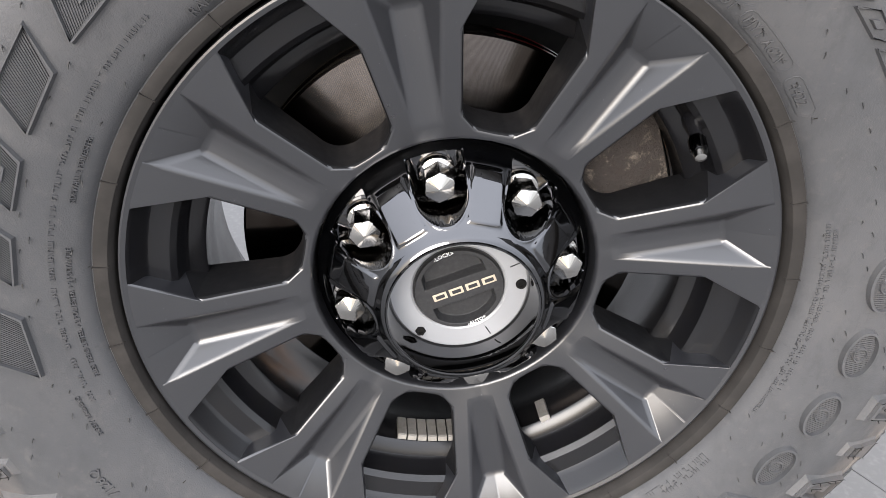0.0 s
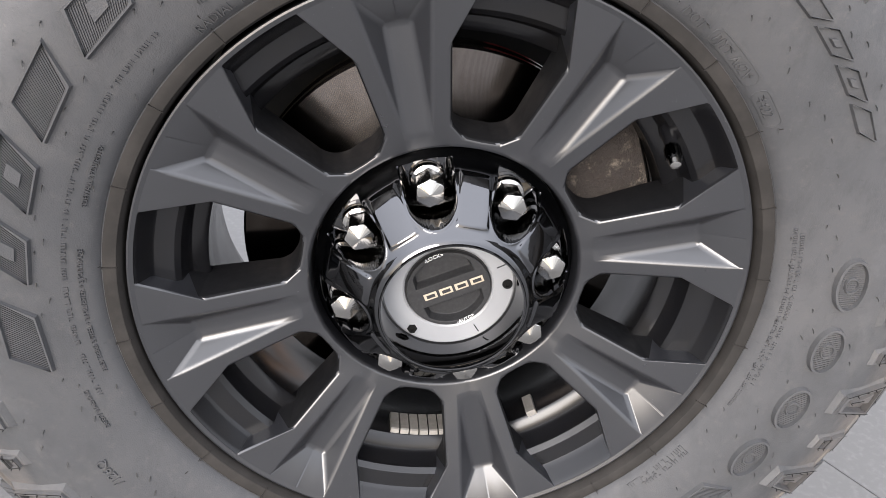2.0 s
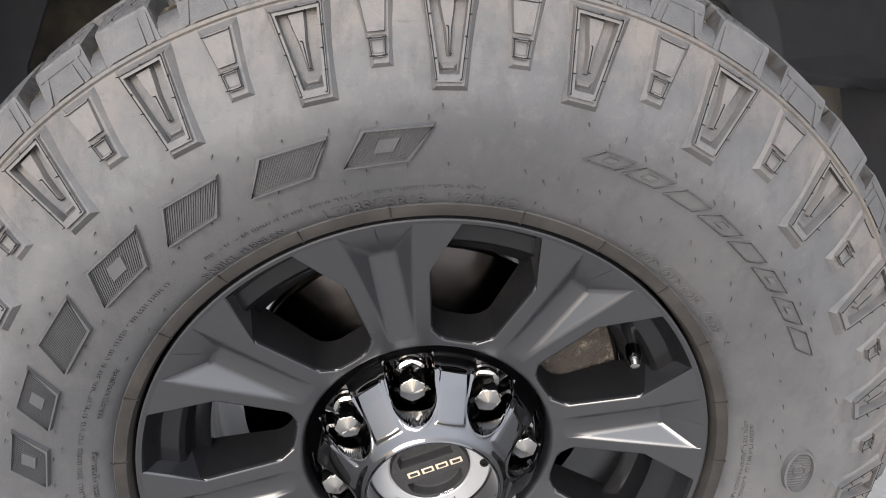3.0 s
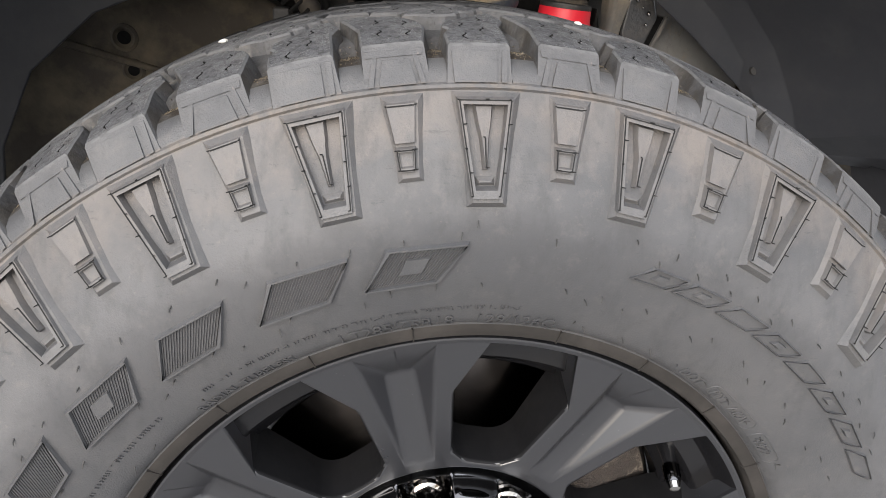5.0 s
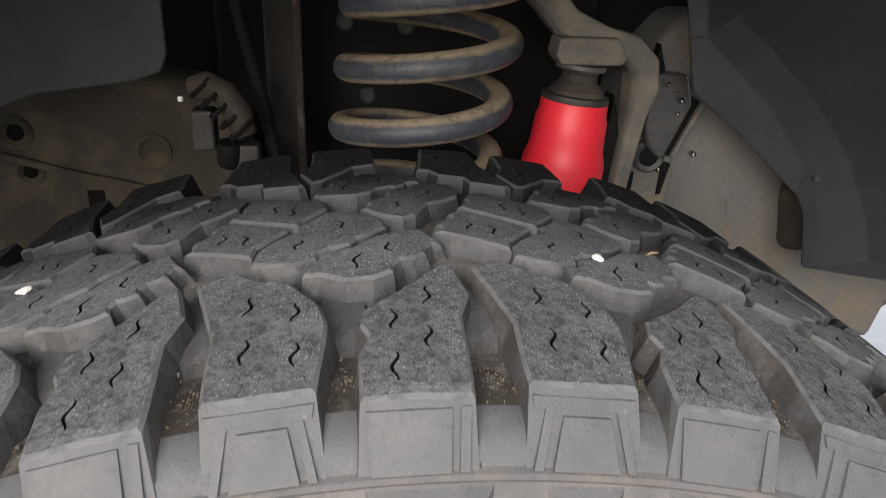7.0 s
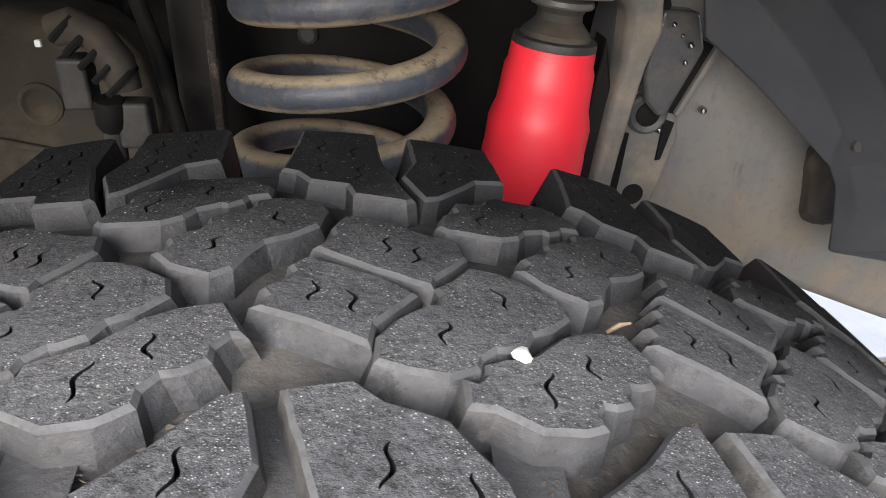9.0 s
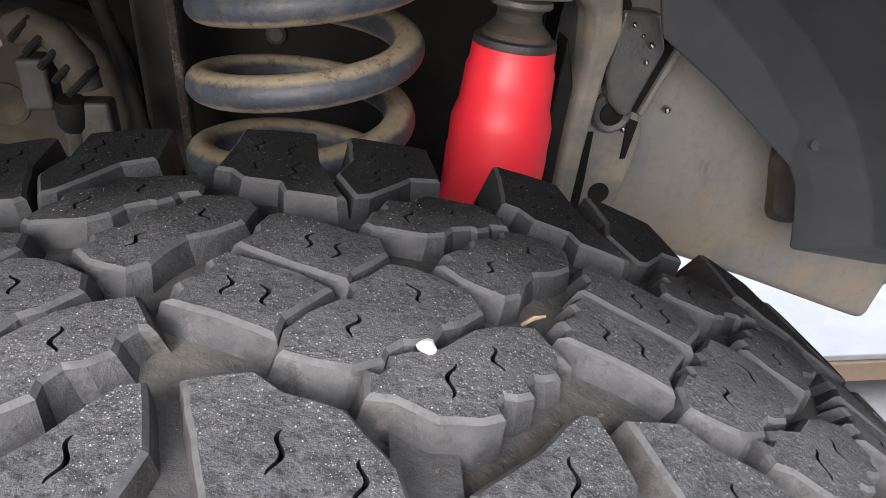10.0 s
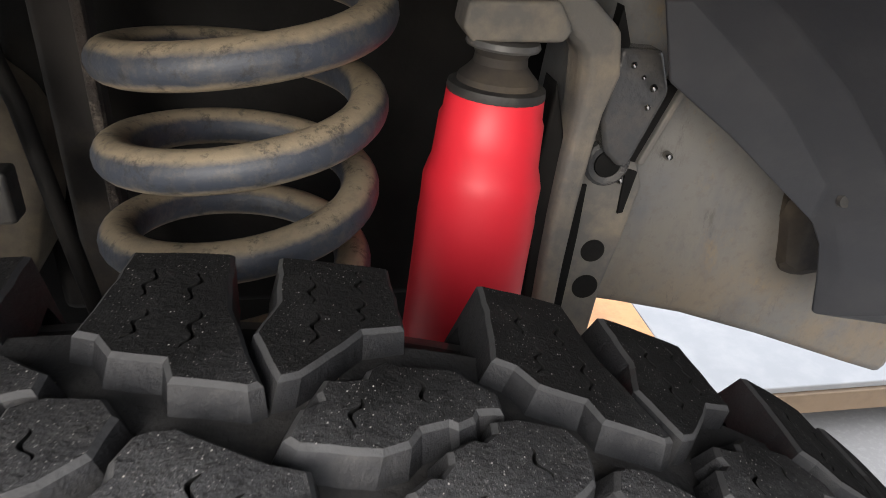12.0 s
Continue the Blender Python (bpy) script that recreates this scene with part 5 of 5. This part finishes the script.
for (x, z), (u, v) in zip(edge, fold):
    away = Vector((u, 0, v - ZC))
    reach, away = away.length, away.normalized()
    rows = [(x, .424, z), (u, .410, v)] + [tuple(away * (reach + (max(.655, reach + .02) - reach) * f) + Vector((0, y, ZC))) for f, y in ((.22, .385), (.55, .30), (.85, .15), (1.0, .0))]
    rings.append([bm.verts.new(q) for q in rows])
for a, b in zip(rings, rings[1:]):
    for k in range(len(a) - 1):
        bm.faces.new((a[k], a[k + 1], b[k + 1], b[k]))
flange = part("flange", bm, LINER, arch, "matt black inner flange of the liner")
shell = flange.modifiers.new("thickness", "SOLIDIFY")
shell.thickness, shell.offset = .005, 1.0
soften(flange, .004, 3, 15)
left = [(-.16, 1.06), (-.160, .90), (-.166, .886), (-.19, .878), (-.26, .868), (-.33, .84), (-.40, .78), (-.44, .70), (-.46, .55), (-.70, .50), (-.70, .80), (-.55, .98), (-.40, 1.06)]
part("flange", prism(left, .400, .406), LINER, arch, "", bevel=.002)
for x, z in ((.400, .800),):
    part("rivet", lathe([(.006, -.001), (.005, .002), (0, .003)], 12), BLACK, arch, "small black liner rivet", Matrix.Translation((x, .406, z)) @ Matrix.Rotation(math.pi / 2, 4, "X"))


def fender():
    """Outer fender skin with its round wheel opening."""
    bm = bmesh.new()
    n = 64
    inner, outer = [], []
    for i in range(n + 1):
        a = (-100 + 200 * i / n)
        s, c = math.sin(a * D2R), math.cos(a * D2R)
        inner.append((s * (ARCH + .01), ZC + c * (ARCH + .01)))
        k = min(1.25 / max(1e-6, abs(s)), (1.32 - ZC) / c if c > 0.05 else 99)
        outer.append((s * k, max(ZC - .15, ZC + c * k)))
    for y in (-.052, -.046):
        a = [bm.verts.new((x, y, z)) for x, z in inner]
        b = [bm.verts.new((x, y, z)) for x, z in outer]
        for i in range(n):
            bm.faces.new((a[i], a[i + 1], b[i + 1], b[i]))
    return bm


part("fender", fender(), BODY, truck, "dark painted fender")
part("hood", box(-1.25, 1.25, -.05, .95, 1.32, 1.34), BODY, truck, "dark painted hood", bevel=.008)
# added backing panel: stops light from behind and keeps the well dark
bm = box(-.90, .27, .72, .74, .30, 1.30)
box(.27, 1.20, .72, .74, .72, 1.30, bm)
part("bay_backing", bm, DARK, truck, "near-black panel added to close off the engine bay")

# ---- ground and what lies beyond ----
bm = bmesh.new()
box(-3000, 3000, -3000, 3000, ROAD - .06, ROAD - .012, bm)
tagged(new("ground", mesh_of(bm, CONCRETE, False, "ground")), "grey concrete ground running to the horizon", "ground", kind="structure")
paving = tagged(new("pavement"), "grey concrete paving slabs with narrow joints", "pavement", kind="structure")
slab = mesh_of(box(-.298, .298, -.298, .298, -.03, 0), CONCRETE, False, "paving_slab")
turn = Matrix.Rotation(radians(27), 4, "Z")
for i in range(-5, 6):
    for j in range(-5, 6):
        part("paving_slab", slab, CONCRETE, paving, "", Matrix.Translation((.32, .10, ROAD - .0005 * ((i * 7 + j * 3) % 4))) @ turn @ Matrix.Translation((.6 * i, .6 * j, 0)))
board = thing("white_board", (1.1, 1.3, ROAD), "white topped wooden board on blocks under the truck", "board")
part("top", prism([(.75, .10), (2.2, .10), (2.2, .085), (.75, .085)], 1.02, 1.75), BOARD, board, "white painted top", bevel=.003)
part("front_edge", box(.76, 2.2, 1.012, 1.04, .035, .0848), WOOD2, board, "weathered brown front edge", bevel=.003)
for x in (.75, 1.4, 2.0):
    part("foot_block", box(x, x + .12, 1.06, 1.70, ROAD, .084), WOOD2, board, "", bevel=.003)
wood = thing("wood_plank", (.45, 1.3, ROAD), "orange-brown wooden plank lying beside the white board", "plank")
part("plank", box(.20, .745, 1.12, 1.50, .075, .108), WOOD, wood, "", bevel=.005)
part("foot_block", box(.30, .42, 1.15, 1.48, ROAD, .075), WOOD2, wood, "", bevel=.003)

# ---- grit and straw on the tread ----


def grit(deg, y, size, seed):
    bm = bmesh.new()
    bmesh.ops.create_icosphere(bm, subdivisions=2, radius=size)
    for v in bm.verts:
        v.co *= 1 + .6 * noise.noise(v.co * 330 + Vector((seed, 0, 0)))
        v.co.z *= .5
    r = crown(y) + size * .32
    solo("grit", bm, STONE, "small white stone chip lying on the tread", "stone", "stone chips on the tread", m=AXLE @ Matrix.Translation(pol(r, deg, y)) @ Matrix.Rotation(deg * D2R, 4, "Y") @ Matrix.Rotation(seed, 4, "Z"))


grit(10.35, .0865, .0027, 1)
grit(-20.8, .1072, .0030, 2)
for deg, y, l, s in ((2.2, .1005, .010, .5), (14.4, .1085, .008, 1.2), (3.5, .1105, .007, 2.0)):
    a, b = pol(crown(y) - .004, deg, y), pol(crown(y) - .001, deg + l * math.sin(s) / .44 / D2R, y + l * math.cos(s))
    solo("straw", tube([a, (a + b) / 2 + Vector((0, 0, .001)), b], [.0006, .0008, .0004], 6), STRAW, "dry straw stalk caught in the tread", "straw", "straws in the tread", m=AXLE)

# crumbs of dry dirt in the grooves
bm = bmesh.new()
rnd = random.Random(41)
for k in range(2600):
    y, deg = rnd.uniform(.018, .19), rnd.uniform(-44, 50)
    size = rnd.uniform(.0005, .0016)
    base = pol(crown(y) - rnd.uniform(.0088, .0104), deg, y)
    pts = [bm.verts.new(base + Vector((rnd.uniform(-1, 1), rnd.uniform(-1, 1), rnd.uniform(-.5, .9))) * size) for _ in range(4)]
    for q in ((0, 1, 2), (0, 2, 3), (0, 3, 1), (1, 3, 2)):
        bm.faces.new([pts[i] for i in q])
tagged(part("groove_dirt", bm, DIRT, tyre, "dry tan dirt lying in the grooves", AXLE, smooth=False), kind="stuff")

# tan dust packed at the outer ends of the shoulder grooves
bm = bmesh.new()
for k in range(UNITS):
    for centre in (10.25, 3.2):
        deg, _ = spread(centre, 1.2, k)
        for _ in range(190):
            y = min(.034, max(.010, rnd.gauss(.022, .0045)))
            d = deg + rnd.gauss(0, .75)
            size = rnd.uniform(.0002, .0007)
            base = pol(wall_r(y) + .0002, d, y)
            pts = [bm.verts.new(base + Vector((rnd.uniform(-1, 1), rnd.uniform(-1, 1), rnd.uniform(-1, 1))) * size) for _ in range(4)]
            for q in ((0, 1, 2), (0, 2, 3), (0, 3, 1), (1, 3, 2)):
                bm.faces.new([pts[i] for i in q])
tagged(part("groove_dust", bm, TAN, tyre, "yellow tan dust packed in the groove ends", AXLE, smooth=False), kind="stuff")

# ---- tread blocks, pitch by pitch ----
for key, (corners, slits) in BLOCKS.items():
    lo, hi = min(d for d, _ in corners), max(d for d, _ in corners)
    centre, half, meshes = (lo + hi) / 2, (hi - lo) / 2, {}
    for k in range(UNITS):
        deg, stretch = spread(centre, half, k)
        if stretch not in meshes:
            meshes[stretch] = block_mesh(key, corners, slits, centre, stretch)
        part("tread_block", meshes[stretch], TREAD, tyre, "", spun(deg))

# raised steps in the shoulder grooves
def groove_step(width):
    bm = bmesh.new()
    rows = [[bm.verts.new(pol(crown(y) - h, a * width, y)) for y, h in ((.036, .0150), (.0415, .0100), (.046, .0088), (.074, .0082), (.078, .013))] for a in (-1, -.5, 0, .5, 1)]
    for p, q in zip(rows, rows[1:]):
        for i in range(4):
            bm.faces.new((p[i], p[i + 1], q[i + 1], q[i]))
    return mesh_of(bm, WALL, True, "groove_step")


steps = {}
for k in range(UNITS):
    for centre, half in ((10.25, 1.1), (3.2, 1.3)):
        deg, stretch = spread(centre, half, k)
        if (half, stretch) not in steps:
            steps[half, stretch] = groove_step(half * stretch)
        part("groove_step", steps[half, stretch], WALL, tyre, "", spun(deg))
